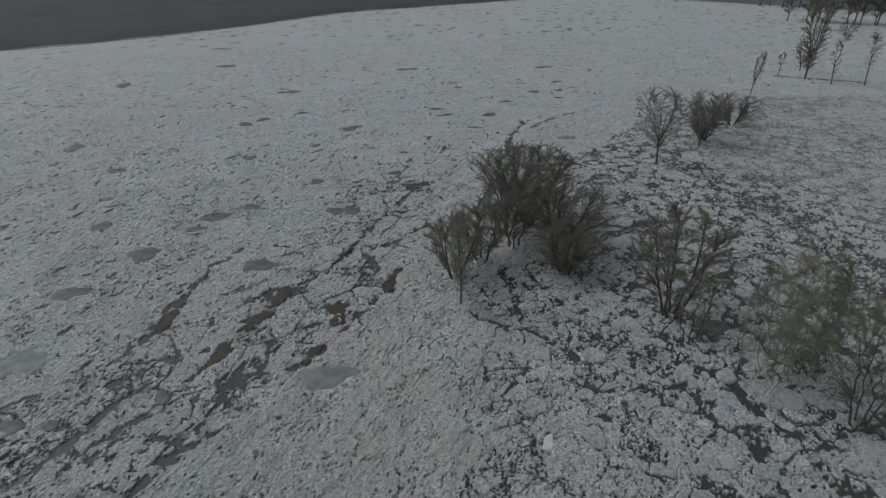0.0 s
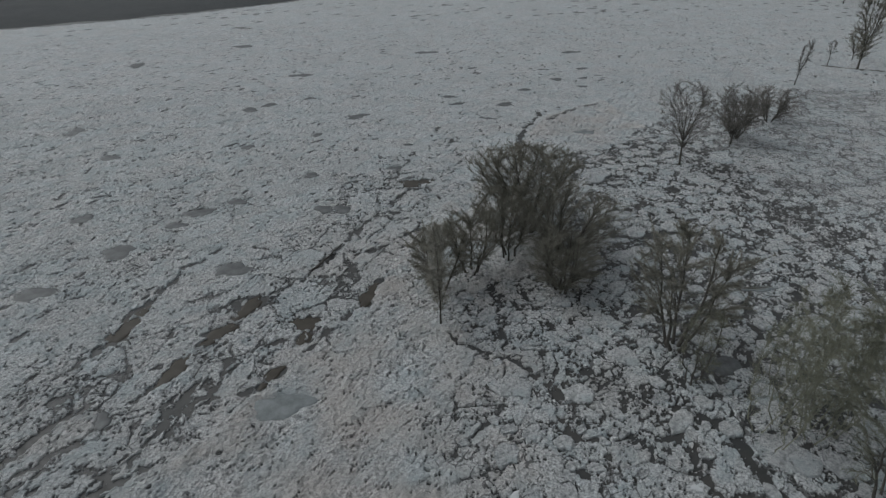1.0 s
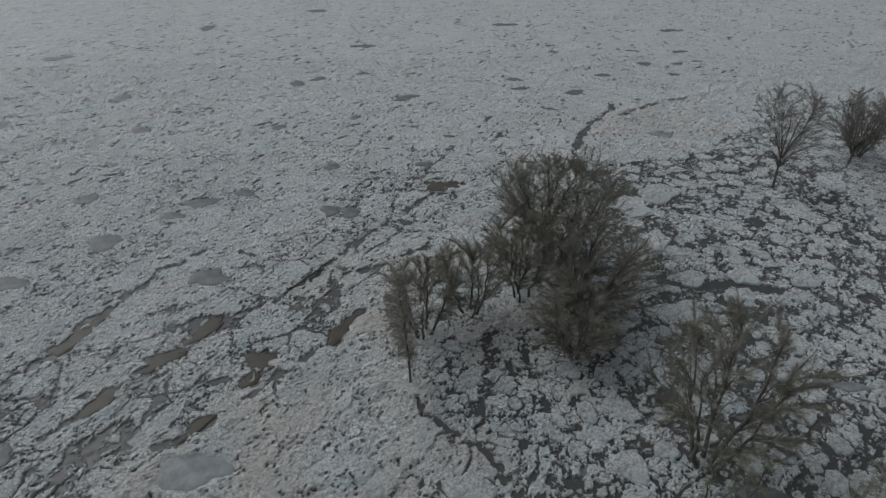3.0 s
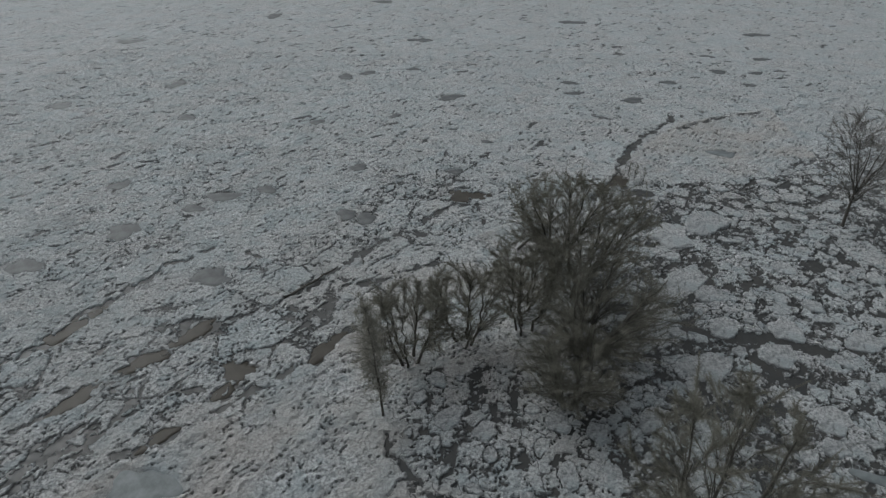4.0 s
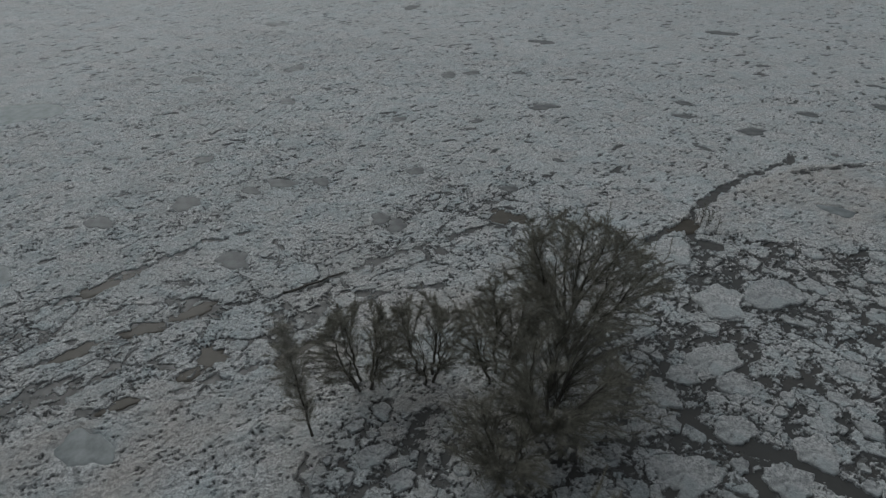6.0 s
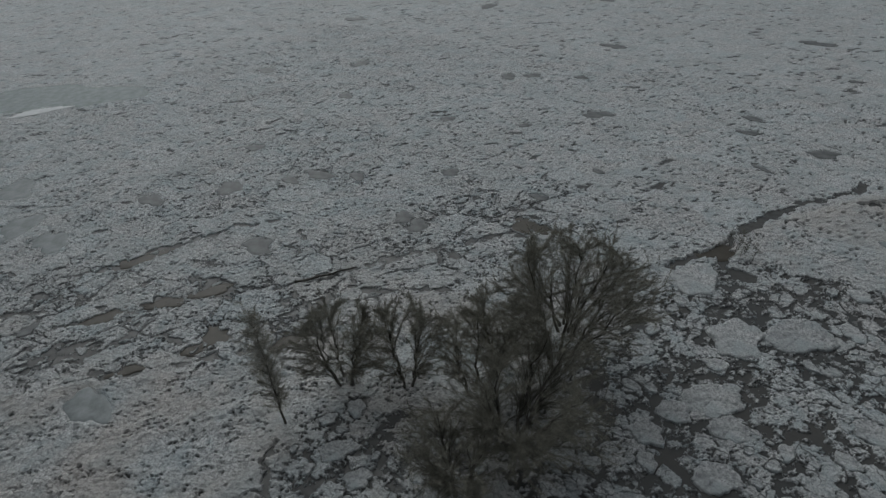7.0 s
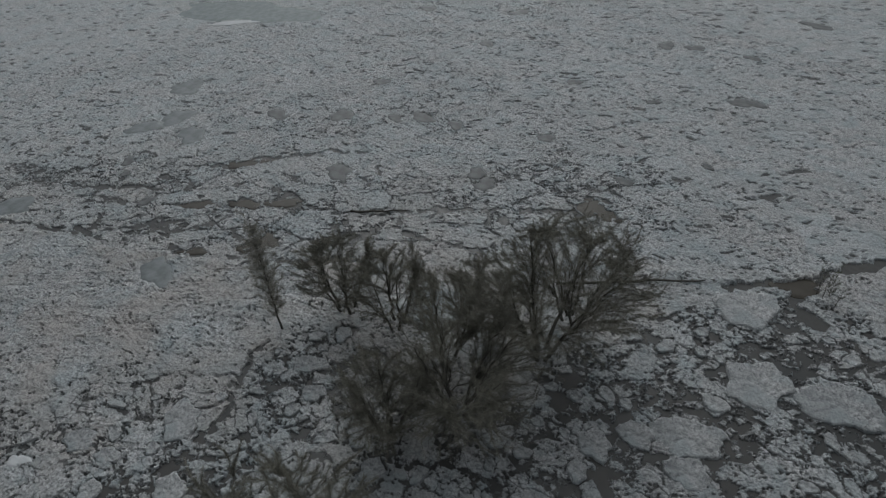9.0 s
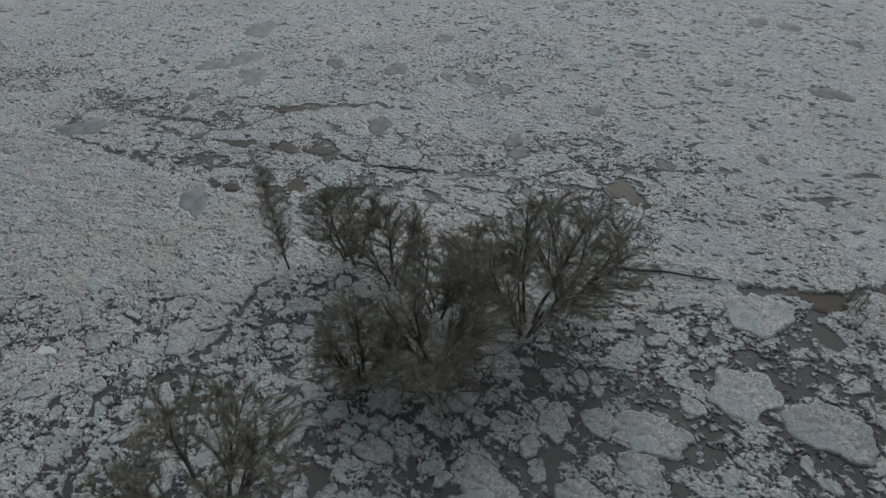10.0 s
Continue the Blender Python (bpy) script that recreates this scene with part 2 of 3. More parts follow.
FAR_PUDDLES = [(-6.9, 74.4, 1, 1, 0, 0), (-28.4, 105.4, 1.3, 1.8, 0, 0), (-26.6, 70, 0.9, 1.4, 0, 0), (-4.5, 76.1, 1, 0.9, 11, 0), (-44, 88, 2, 1.2, 10, 0),
    (22, 104, 2.2, 1.2, 0, 0), (48, 98, 1.8, 1, 10, 0), (-12, 118, 2.4, 1.2, 0, 0), (38.1, 80.1, 1.1, 0.8, 12, 0), (31.4, 75.5, 1.1, 0.6, -20, 0),
    (42.4, 79.8, 0.8, 0.6, 0, 0), (44.8, 85.7, 1.1, 0.7, 0, 0), (38.4, 86.5, 0.9, 0.5, -15, 0), (-0.5, 91.8, 2, 0.9, 5, 0), (40.3, 75.3, 0.8, 0.5, 0, 0),
    (20, 74.5, 1.2, 0.5, -15, 0), (20.3, 70.9, 1.2, 0.45, 0, 0), (27.3, 90.2, 0.8, 0.5, 0, 0), (0.9, 78, 0.8, 0.6, 0, 0)]
PUDDLES = NEAR_PUDDLES + RIVER_PUDDLES + FAR_PUDDLES
# large floes that stand out: x, y, mean radius, stretch, turn
SLABS = [(22.0, 46.4, 1.5, 1.15, 40), (25.3, 42.5, 1.5, 1.1, 60), (28.0, 44.4, 1.7, 1.2, 40), (26.3, 36.2, 0.85, 1.1, 50), (25.2, 37.5, 1.3, 1.5, 55), (23.2, 34.0, 0.8, 1.3, 0), (29.7, 33.5, 1.0, 1.2, 0),
         (28.6, 31.5, 0.95, 1.1, 0), (26.4, 33.4, 1.0, 1.2, 20), (11.5, 19.1, 1.1, 1.3, -30), (17.5, 11.5, 0.4, 1.2, 0),
         (24.6, 30.2, 1.2, 1.2, 30), (22.8, 12.2, 1.3, 1.2, -30), (25.0, 6.6, 1.6, 1.4, -30), (16.9, 9.6, 0.9, 1.2, 0), (29.6, 27.4, 0.9, 1.4, 20), (33.4, 33.0, 1.0, 1.3, 0)]


# ---- noise on arrays ----
def hashed(ix, iy, s):
    h = (ix.astype(np.int64) * 374761393 + iy.astype(np.int64) * 668265263 + s * 974634777) & 0xFFFFFFFF
    h = ((h ^ (h >> 13)) * 1274126177) & 0xFFFFFFFF
    h = ((h ^ (h >> 16)) * 2246822519) & 0xFFFFFFFF
    return ((h ^ (h >> 15)) & 0xFFFFFF) / float(0x1000000)


def value_noise(x, y, s):
    ix, iy = np.floor(x), np.floor(y)
    fx, fy = x - ix, y - iy
    fx, fy = fx * fx * (3 - 2 * fx), fy * fy * (3 - 2 * fy)
    a = hashed(ix, iy, s) * (1 - fx) + hashed(ix + 1, iy, s) * fx
    c = hashed(ix, iy + 1, s) * (1 - fx) + hashed(ix + 1, iy + 1, s) * fx
    return a * (1 - fy) + c * fy


def fbm(x, y, s, octaves=4):
    total, amp, norm = 0, 1.0, 0.0
    for k in range(octaves):
        total = total + amp * value_noise(x * 2 ** k + 17.3 * k, y * 2 ** k - 9.1 * k, s + k)
        norm, amp = norm + amp, amp * 0.55
    return total / norm


def cells(x, y, s):
    """Nearest and second nearest distance to scattered seeds, two random numbers of the nearest, and a slope of its own."""
    ix, iy = np.floor(x), np.floor(y)
    f1, f2 = np.full(x.shape, 9.0), np.full(x.shape, 9.0)
    one, two, ox, oy = (np.zeros(x.shape) for _ in range(4))
    for dx in (-1, 0, 1):
        for dy in (-1, 0, 1):
            jx, jy = ix + dx, iy + dy
            px, py = jx + hashed(jx, jy, s) - x, jy + hashed(jx, jy, s + 1) - y
            d = np.hypot(px, py)
            near = d < f1
            f2 = np.where(near, f1, np.minimum(f2, d))
            one = np.where(near, hashed(jx, jy, s + 2), one)
            two = np.where(near, hashed(jx, jy, s + 3), two)
            ox, oy = np.where(near, px, ox), np.where(near, py, oy)
            f1 = np.where(near, d, f1)
    return f1, f2, one, two, ox * np.cos(44 * one) + oy * np.sin(44 * one)


def slits(x, y, size, odd, s):
    """1 in scattered long dark slits between floes that lie about along x; odd: which share of the places has one."""
    ix, iy = np.floor(x / size), np.floor(y / size)
    inside = np.zeros(x.shape)
    for dx in (-1, 0, 1):
        for dy in (-1, 0, 1):
            jx, jy = ix + dx, iy + dy
            ox, oy = x - (jx + hashed(jx, jy, s)) * size, y - (jy + hashed(jx, jy, s + 1)) * size
            turn = 1.6 * (hashed(jx, jy, s + 2) - 0.5)
            long = size * (0.10 + 0.20 * hashed(jx, jy, s + 4))
            u, v = ox * np.cos(turn) + oy * np.sin(turn), -ox * np.sin(turn) + oy * np.cos(turn)
            e = np.hypot(u / long, v / (long * (0.16 + 0.2 * hashed(jx, jy, s + 5))))
            inside = np.maximum(inside, (1 - step(0.8, 1.15, e)) * (hashed(jx, jy, s + 3) < odd))
    return inside


def step(a, b, v):
    v = np.clip((v - a) / (b - a), 0, 1)
    return v * v * (3 - 2 * v)


def to_line(x, y, line):
    """Distance to a line of points, and on which side of its nearest stretch: above zero to its left."""
    best, side = np.full(x.shape, 1e9), np.zeros(x.shape)
    for (ax, ay), (bx, by) in zip(line, line[1:]):
        ex, ey = bx - ax, by - ay
        k = np.clip(((x - ax) * ex + (y - ay) * ey) / (ex * ex + ey * ey), 0, 1)
        d = np.hypot(x - ax - k * ex, y - ay - k * ey)
        near = d < best
        side = np.where(near, np.sign(ex * (y - ay) - ey * (x - ax)), side)
        best = np.where(near, d, best)
    return best, side


def lobed(a, seed):
    """An uneven outline: the factor on the radius at the angle a."""
    return 1 + 0.16 * np.sin(2 * a + seed) + 0.12 * np.sin(3 * a + 2.3 * seed) + 0.08 * np.sin(5 * a + 4.1 * seed) + 0.05 * np.sin(8 * a + 1.7 * seed)


def in_patch(x, y, px, py, ra, rb, turn, seed):
    """0 in the middle of a lobed patch, 1 on its edge."""
    c, s = math.cos(radians(turn)), math.sin(radians(turn))
    u, v = ((x - px) * c + (y - py) * s) / ra, (-(x - px) * s + (y - py) * c) / rb
    return np.hypot(u, v) / lobed(np.arctan2(v, u), seed)


# loose floes of the drowned meadow: x, y, mean radius, stretch, turn
rng = random.Random(11)
FLOES = list(SLABS)
while len(FLOES) < 290:
    px, py = rng.uniform(3, 37), rng.uniform(7, 54)
    size = 0.24 + 0.6 * rng.random() ** 2.0
    d, side = to_line(np.array([px]), np.array([py]), MEADOW)
    if side[0] > 0 or d[0] < 0.4:
        continue
    if all(math.hypot(px - q[0], py - q[1]) > (size + q[2]) * 1.02 for q in FLOES) and all(math.hypot(px - q[0], py - q[1]) > size + max(q[2:4]) for q in PUDDLES + BROWN_POOLS if q[2] < 5):
        FLOES.append((px, py, size, rng.uniform(1.0, 1.6), rng.uniform(0, 180)))


def ice_height(x, y, fine):
    """Height of the jammed ice over the water, with its tint, silt and slush. fine: from 3 near by to 0 far off."""
    u, v = (0.69 * x + 0.72 * y) / 1.35, -0.72 * x + 0.69 * y
    wu = u + 0.8 * (fbm(x / 1.7, y / 1.7, 3, 3) - 0.5) + 0.14 * (fbm(x / 0.3, y / 0.3, 5, 2) - 0.5)
    wv = v + 0.8 * (fbm(x / 1.7, y / 1.7, 7, 3) - 0.5) + 0.14 * (fbm(x / 0.3, y / 0.3, 9, 2) - 0.5)
    F1, F2, big, big2, _ = cells(wu / 2.5, wv / 2.5, 21)
    f1, f2, mid, mid2, slope = cells(wu / 0.50, wv / 0.50, 31)
    ds, ss = to_line(x, y, SHEAR)
    ds = ds * ss
    dm, sm = to_line(x, y, MEADOW)
    dm = -dm * sm + 1.6 * (fbm(x / 2.2, y / 2.2, 41, 3) - 0.5)
    meadow = step(-0.6, 0.9, dm)
    band = step(-0.3, 0.4, ds) * (1 - step(7.0, 13.0, ds)) * (1 - step(9, 15, x))
    river = step(-0.3, 0.4, ds) * (1 - band)
    strip = np.clip(1 - meadow - band - river, 0, 1)
    field = meadow * step(60, 90, x)
    clump = fbm(x / 5.0, y / 5.0, 51, 4)
    clump = np.clip((clump - 0.32) * 2.8, 0.05, 1.5)
    p = ((0.30 + 0.10 * step(28, 40, x)) * meadow * (1 - 0.6 * field) * (1 - 0.7 * (1 - step(11, 16, x)) * (1 - step(22, 25, y))) + 0.27 * band + (0.03, 0.045, 0.07, 0.12)[fine] * river + 0.035 * strip) * (0.3 + 0.9 * clump + 0.35 * meadow * (0.75 - clump)) * (0.35, 0.6, 0.9, 1.0)[fine]
    for i, q in enumerate(BRASH):
        p = p + 0.75 * (1 - step(0.75, 1.1, in_patch(x, y, *q, 0.7 * i)))
    b1, _, disc, disc2, _ = cells(x / 1.5 + 0.35 * (fbm(x / 0.6, y / 0.6, 321, 3) - 0.5), y / 1.5 + 0.35 * (fbm(x / 0.6, y / 0.6, 331, 3) - 0.5), 311)
    east = meadow * step(15, 21, x + 0.08 * (y - 30)) * step(0.40, 0.56, fbm(x / 6.0, y / 6.0, 341, 3) + 0.10)
    plate = step(-0.03, 0.03, 0.26 + 0.26 * disc - b1) * (disc2 < 0.85)
    p = p * (1 - east) + east * (0.50 * (1 - plate) + 0.03)
    front = meadow * (1 - east)
    p = p * (1 - front * plate * 0.85) * (1 + 0.7 * front)
    whole = step(0.05, 0.16, F2 - F1) * (big2 < 0.28 * meadow * (1 - east) + 0.6 * band + 0.75 * river + strip)
    p = p * (1 - 0.80 * whole)
    # thin joints between the large plates
    joint = (1 - step(0.01, 0.05, (F2 - F1) * (0.6 + 0.8 * mid2))) * step(0.35, 0.7, value_noise(x / 2.0, y / 2.0, 61)) * (0.8 * meadow + 0.9 * band + 0.30 * river * clump)
    level = np.maximum(step(18, 22, x) * step(31, 35, y), 0.55 * meadow * step(11, 15, x))
    rough = (1 - 0.35 * whole) * (1 - 0.55 * level)
    h = 0.095 + 0.04 * (big - 0.5) + (0.035 + 0.035 * meadow) * (mid - 0.5) * rough + (0.02 + 0.03 * meadow * (1 - 0.7 * plate) + 0.02 * band) * slope * rough + 0.07 * (fbm(x / 1.1, y / 1.1, 71, 4) - 0.5)
    # short open cracks between the lumps, and lumps that have sunk
    gate = fbm(x / 0.9 + 40, y / 0.9, 211, 3)
    wide = (0.03 + 0.34 * np.clip(p, 0, 0.8)) * (1.8, 1.5, 1.2, 1.0)[fine]
    calm = river * (0.075, 0.06, 0.045, 0.03)[fine] * step(0.36, 0.56, 1 - fbm(x / 7.0, y / 7.0, 271, 4))
    cracks = step(-0.02, 0.03, wide - (f2 - f1)) * step(0.44, 0.50, gate + 0.42 * (p - 0.22) - calm)
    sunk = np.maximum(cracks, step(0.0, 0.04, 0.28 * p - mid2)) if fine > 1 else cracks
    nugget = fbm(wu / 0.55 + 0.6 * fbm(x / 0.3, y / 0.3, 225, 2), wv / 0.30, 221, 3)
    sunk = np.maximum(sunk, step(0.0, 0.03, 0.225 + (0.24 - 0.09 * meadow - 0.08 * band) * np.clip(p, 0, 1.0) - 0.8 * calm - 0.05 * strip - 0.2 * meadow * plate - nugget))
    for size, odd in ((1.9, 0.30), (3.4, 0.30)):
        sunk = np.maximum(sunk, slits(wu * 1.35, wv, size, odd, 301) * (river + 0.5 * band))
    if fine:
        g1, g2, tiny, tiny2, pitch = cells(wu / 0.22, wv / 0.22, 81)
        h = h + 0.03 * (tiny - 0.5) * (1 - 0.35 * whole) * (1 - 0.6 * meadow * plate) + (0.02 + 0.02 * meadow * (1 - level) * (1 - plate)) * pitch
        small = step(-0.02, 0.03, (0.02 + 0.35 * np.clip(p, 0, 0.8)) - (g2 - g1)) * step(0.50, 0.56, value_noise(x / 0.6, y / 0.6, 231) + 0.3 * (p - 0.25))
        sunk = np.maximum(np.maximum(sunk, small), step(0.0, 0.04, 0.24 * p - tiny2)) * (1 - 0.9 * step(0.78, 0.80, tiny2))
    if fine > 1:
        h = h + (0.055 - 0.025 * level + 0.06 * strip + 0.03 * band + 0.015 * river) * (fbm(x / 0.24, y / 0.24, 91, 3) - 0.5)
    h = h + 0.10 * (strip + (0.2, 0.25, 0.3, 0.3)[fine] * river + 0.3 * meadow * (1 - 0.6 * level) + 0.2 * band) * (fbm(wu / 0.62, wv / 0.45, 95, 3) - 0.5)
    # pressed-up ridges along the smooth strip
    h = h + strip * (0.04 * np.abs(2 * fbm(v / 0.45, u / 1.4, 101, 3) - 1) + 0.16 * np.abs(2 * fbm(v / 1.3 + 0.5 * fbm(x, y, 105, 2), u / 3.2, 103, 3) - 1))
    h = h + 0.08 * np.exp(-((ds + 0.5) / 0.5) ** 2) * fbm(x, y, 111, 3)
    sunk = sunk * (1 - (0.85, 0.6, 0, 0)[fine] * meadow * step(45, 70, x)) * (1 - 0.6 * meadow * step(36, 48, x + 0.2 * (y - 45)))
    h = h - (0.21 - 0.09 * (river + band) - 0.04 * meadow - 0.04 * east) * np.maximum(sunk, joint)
    for w, line in LEADS:
        lo, hi = np.min(line, axis=0) - 3, np.max(line, axis=0) + 3
        m = (x > lo[0]) & (x < hi[0]) & (y > lo[1]) & (y < hi[1])
        if m.any():
            d, _ = to_line(x[m] + 1.0 * (fbm(x[m] / 0.8, y[m] / 0.8, 121, 4) - 0.5), y[m] + 1.0 * (fbm(x[m] / 0.8, y[m] / 0.8, 131, 4) - 0.5), line)
            d = d + 0.30 * (mid[m] - 0.5)
            open_water = -0.12 + (d - w * (0.05 + 1.5 * value_noise(x[m] / 1.1, y[m] / 1.1, 141))) * 2.6
            brash = 0.30 * step(0.60, 0.64, hashed(np.floor(wu[m] / 0.3), np.floor(wv[m] / 0.3), 241)) * value_noise(x[m] / 0.9, y[m] / 0.9, 251)
            h[m] = np.minimum(h[m], open_water + brash)
    for i, q in enumerate(BROWN_POOLS):
        m = np.hypot(x - q[0], y - q[1]) < 2 * q[2] + 1
        if m.any():
            e = in_patch(x[m], y[m], *q, 1.3 * i) + 0.9 * (mid[m] - 0.5) - 0.5 * (mid2[m] > 0.93) + 0.9 * (fbm(x[m] / 0.7, y[m] / 0.7, 263, 4) - 0.5)
            h[m] = np.minimum(h[m], -0.14 + (e - 0.95) * q[3] * 2.2 + 0.25 * (fbm(x[m] / 0.4, y[m] / 0.4, 261, 3) - 0.5) + 0.30 * (mid2[m] < 0.10))
    for i, q in enumerate(PUDDLES):
        m = np.hypot(x - q[0], y - q[1]) < 2 * max(q[2:4]) + 1
        if m.any():
            e = in_patch(x[m], y[m], *q[:5], 0.9 * i)
            h[m] = np.minimum(h[m], -0.02 + 0.05 * (fbm(x[m] / 0.5, y[m] / 0.5, 151, 3) - 0.5) + np.maximum(e - 0.85, 0) * min(q[2:4]) * 0.6)
    for i, q in enumerate(FLOES):
        if abs(x.mean() - q[0]) > 400:
            continue
        m = (np.abs(x - q[0]) < 2.4 * q[2] + 0.4) & (np.abs(y - q[1]) < 2.4 * q[2] + 0.4)
        if m.any():
            e = in_patch(x[m], y[m], q[0], q[1], q[2] * math.sqrt(q[3]), q[2] / math.sqrt(q[3]), q[4], 0.77 * i)
            near = (e < 0.86)
            h[m] = np.where(near, np.minimum(h[m], -0.10), h[m])
    tint = np.clip(0.25 + 0.5 * big + 0.25 * mid, 0, 1)
    silt = np.clip(1.7 * (fbm(x / 3.0, y / 3.0, 161, 4) - 0.40), 0, 0.6) * np.clip((strip + 0.8 * meadow * (1 - step(16, 20, x)) * (1 - step(24, 27, y))) * (x < 40) + 0.45 * band, 0, 1)
    mound = np.exp(-(((x - 14.5) / 5.5) ** 2 + ((y - 28.6) / 3.2) ** 2))
    silt = np.clip(0.8 * silt + 0.6 * mound * fbm(x / 0.8, y / 0.8, 171, 3), 0, 0.7)
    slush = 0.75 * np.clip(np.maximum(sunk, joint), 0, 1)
    rubble = np.clip((1.0 * meadow * (1 - 0.6 * plate) * (1 - 0.4 * field) + 0.55 * band + (0.02, 0.08, 0.16, 0.22)[fine] * river + 0.15 * strip) * (1 - 0.6 * whole) * (0.5 + 0.6 * clump) + 0.22 * meadow * step(36, 48, x + 0.2 * (y - 45)), 0, 1) * (1.0, 1.0, 1.0, 0.9)[fine]
    return h, tint, silt, slush, rubble


def ice_sheet():
    """One sheet of ice in four rings, finest where the camera passes nearest."""
    a, c, d, e = (-20.0, 40.0, 7.0, 54.0), (-46.0, 70.0, -2.0, 84.0), (-135.0, 118.0, -12.0, 138.0), (-280.0, 340.0, -80.0, 262.0)
    rings = [(a, 0.087, 3, None), (c, 0.172, 2, a), (d, 0.44, 1, c), (e, 1.5, 0, d)]
    verts, quads, extra, start = [], [], [], 0
    for (x0, x1, y0, y1), res, fine, hole in rings:
        nx, ny = int(round((x1 - x0) / res)) + 1, int(round((y1 - y0) / res)) + 1
        xs, ys = np.linspace(x0, x1, nx), np.linspace(y0, y1, ny)
        gx, gy = (a.ravel() for a in np.meshgrid(xs, ys))
        keep = np.ones(gx.shape, bool)
        if hole:
            keep = ~((gx > hole[0] + res) & (gx < hole[1] - res) & (gy > hole[2] + res) & (gy < hole[3] - res))
        # the far edge of the ice, along the dark bank
        keep &= (gy < np.interp(gx, [q[0] for q in BANK], [q[1] for q in BANK]) + 1.5 * value_noise(gx / 9, gy / 9, 351)) & ~((gy > 215 - 1.6 * (gx - 150)) & (gx > 130))
        index = np.full(gx.shape, -1, np.int64)
        index[keep] = np.arange(keep.sum()) + start
        h = np.zeros(gx.shape)
        h[keep], tint, silt, slush, rubble = ice_height(gx[keep], gy[keep], fine)
        grid = index.reshape(ny, nx)
        q = np.stack([grid[:-1, :-1], grid[:-1, 1:], grid[1:, 1:], grid[1:, :-1]], -1).reshape(-1, 4)
        hh = h.reshape(ny, nx)
        top = np.maximum(np.maximum(hh[:-1, :-1], hh[:-1, 1:]), np.maximum(hh[1:, 1:], hh[1:, :-1])).ravel()
        quads.append(q[(q >= 0).all(1) & (top > -0.06)])
        verts.append(np.stack([gx[keep], gy[keep], h[keep]], -1))
        extra.append(np.stack([tint, silt, slush, rubble], -1))
        start += int(keep.sum())
    verts, quads, extra = np.concatenate(verts), np.concatenate(quads), np.concatenate(extra)
    used = np.zeros(len(verts), bool)
    used[quads.ravel()] = True
    renumber = np.cumsum(used) - 1
    verts, extra, quads = verts[used], extra[used], renumber[quads]
    me = bpy.data.meshes.new("ice_sheet")
    me.vertices.add(len(verts))
    me.vertices.foreach_set("co", verts.astype(np.float32).ravel())
    me.loops.add(len(quads) * 4)
    me.loops.foreach_set("vertex_index", quads.astype(np.int32).ravel())
    me.polygons.add(len(quads))
    me.polygons.foreach_set("loop_start", np.arange(0, len(quads) * 4, 4, dtype=np.int32))
    me.polygons.foreach_set("use_smooth", np.zeros(len(quads), bool))
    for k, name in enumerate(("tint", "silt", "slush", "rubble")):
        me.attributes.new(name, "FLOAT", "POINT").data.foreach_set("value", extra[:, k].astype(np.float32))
    me.update(calc_edges=True)
    me.materials.append(ICE)
    return tagged(new("ice_sheet", me), "pale grey jammed river ice, rough and cracked", "ice", kind="structure")


def part(name, verts, faces, mat, parent=None, label="", smooth=True):
    me = bpy.data.meshes.new(name)
    if isinstance(verts, np.ndarray):
        me.vertices.add(len(verts))
        me.vertices.foreach_set("co", verts.astype(np.float32).ravel())
        me.loops.add(faces.size)
        me.loops.foreach_set("vertex_index", faces.astype(np.int32).ravel())
        me.polygons.add(len(faces))
        me.polygons.foreach_set("loop_start", np.arange(0, faces.size, faces.shape[1], dtype=np.int32))
        me.update(calc_edges=True)
    else:
        me.from_pydata([tuple(p) for p in verts], [], faces)
    me.polygons.foreach_set("use_smooth", np.full(len(me.polygons), smooth))
    me.materials.append(mat)
    ob = new(name, me)
    ob.parent = parent
    return tagged(ob, label)


# ---- ground: river, ice, banks ----
def river():
    s = 3000.0
    ob = part("river_water", [(-s, -s, 0), (s, -s, 0), (s, s, 0), (-s, s, 0)], [(0, 1, 2, 3)], WATER)
    return tagged(ob, "dark still river water under the broken ice", "water", kind="structure")


def far_bank(name, front, depth, rise, label):
    """A bank that rises slowly behind a line of points on the water's edge."""
    line = [Vector(p) for p in front]
    cols, rows, verts, faces = 90, 14, [], []
    for i in range(cols + 1):
        k = i / cols * (len(line) - 1)
        j = min(int(k), len(line) - 2)
        a = line[j].lerp(line[j + 1], k - j)
        out = (line[-1] - line[0]).normalized()
        out = Vector((-out.y, out.x))
        for r in range(rows + 1):
            w = (r / rows) ** 1.6
            q = a + out * (depth * w + (2.5 * (noise.noise((a.x * 0.05, a.y * 0.05, 0)) if r < 2 else 0)))
            verts.append((q.x, q.y, -0.3 + rise * w ** 0.8 + (0.5 * min(r, 1)) + (0.8 * noise.noise((q.x * 0.08, q.y * 0.08, 3)) if r else 0)))
    for i in range(cols):
        for r in range(rows):
            a = i * (rows + 1) + r
            faces.append((a, a + rows + 1, a + rows + 2, a + 1))
    return tagged(part(name, verts, faces, HAZED_EARTH), label, "bank", kind="structure")


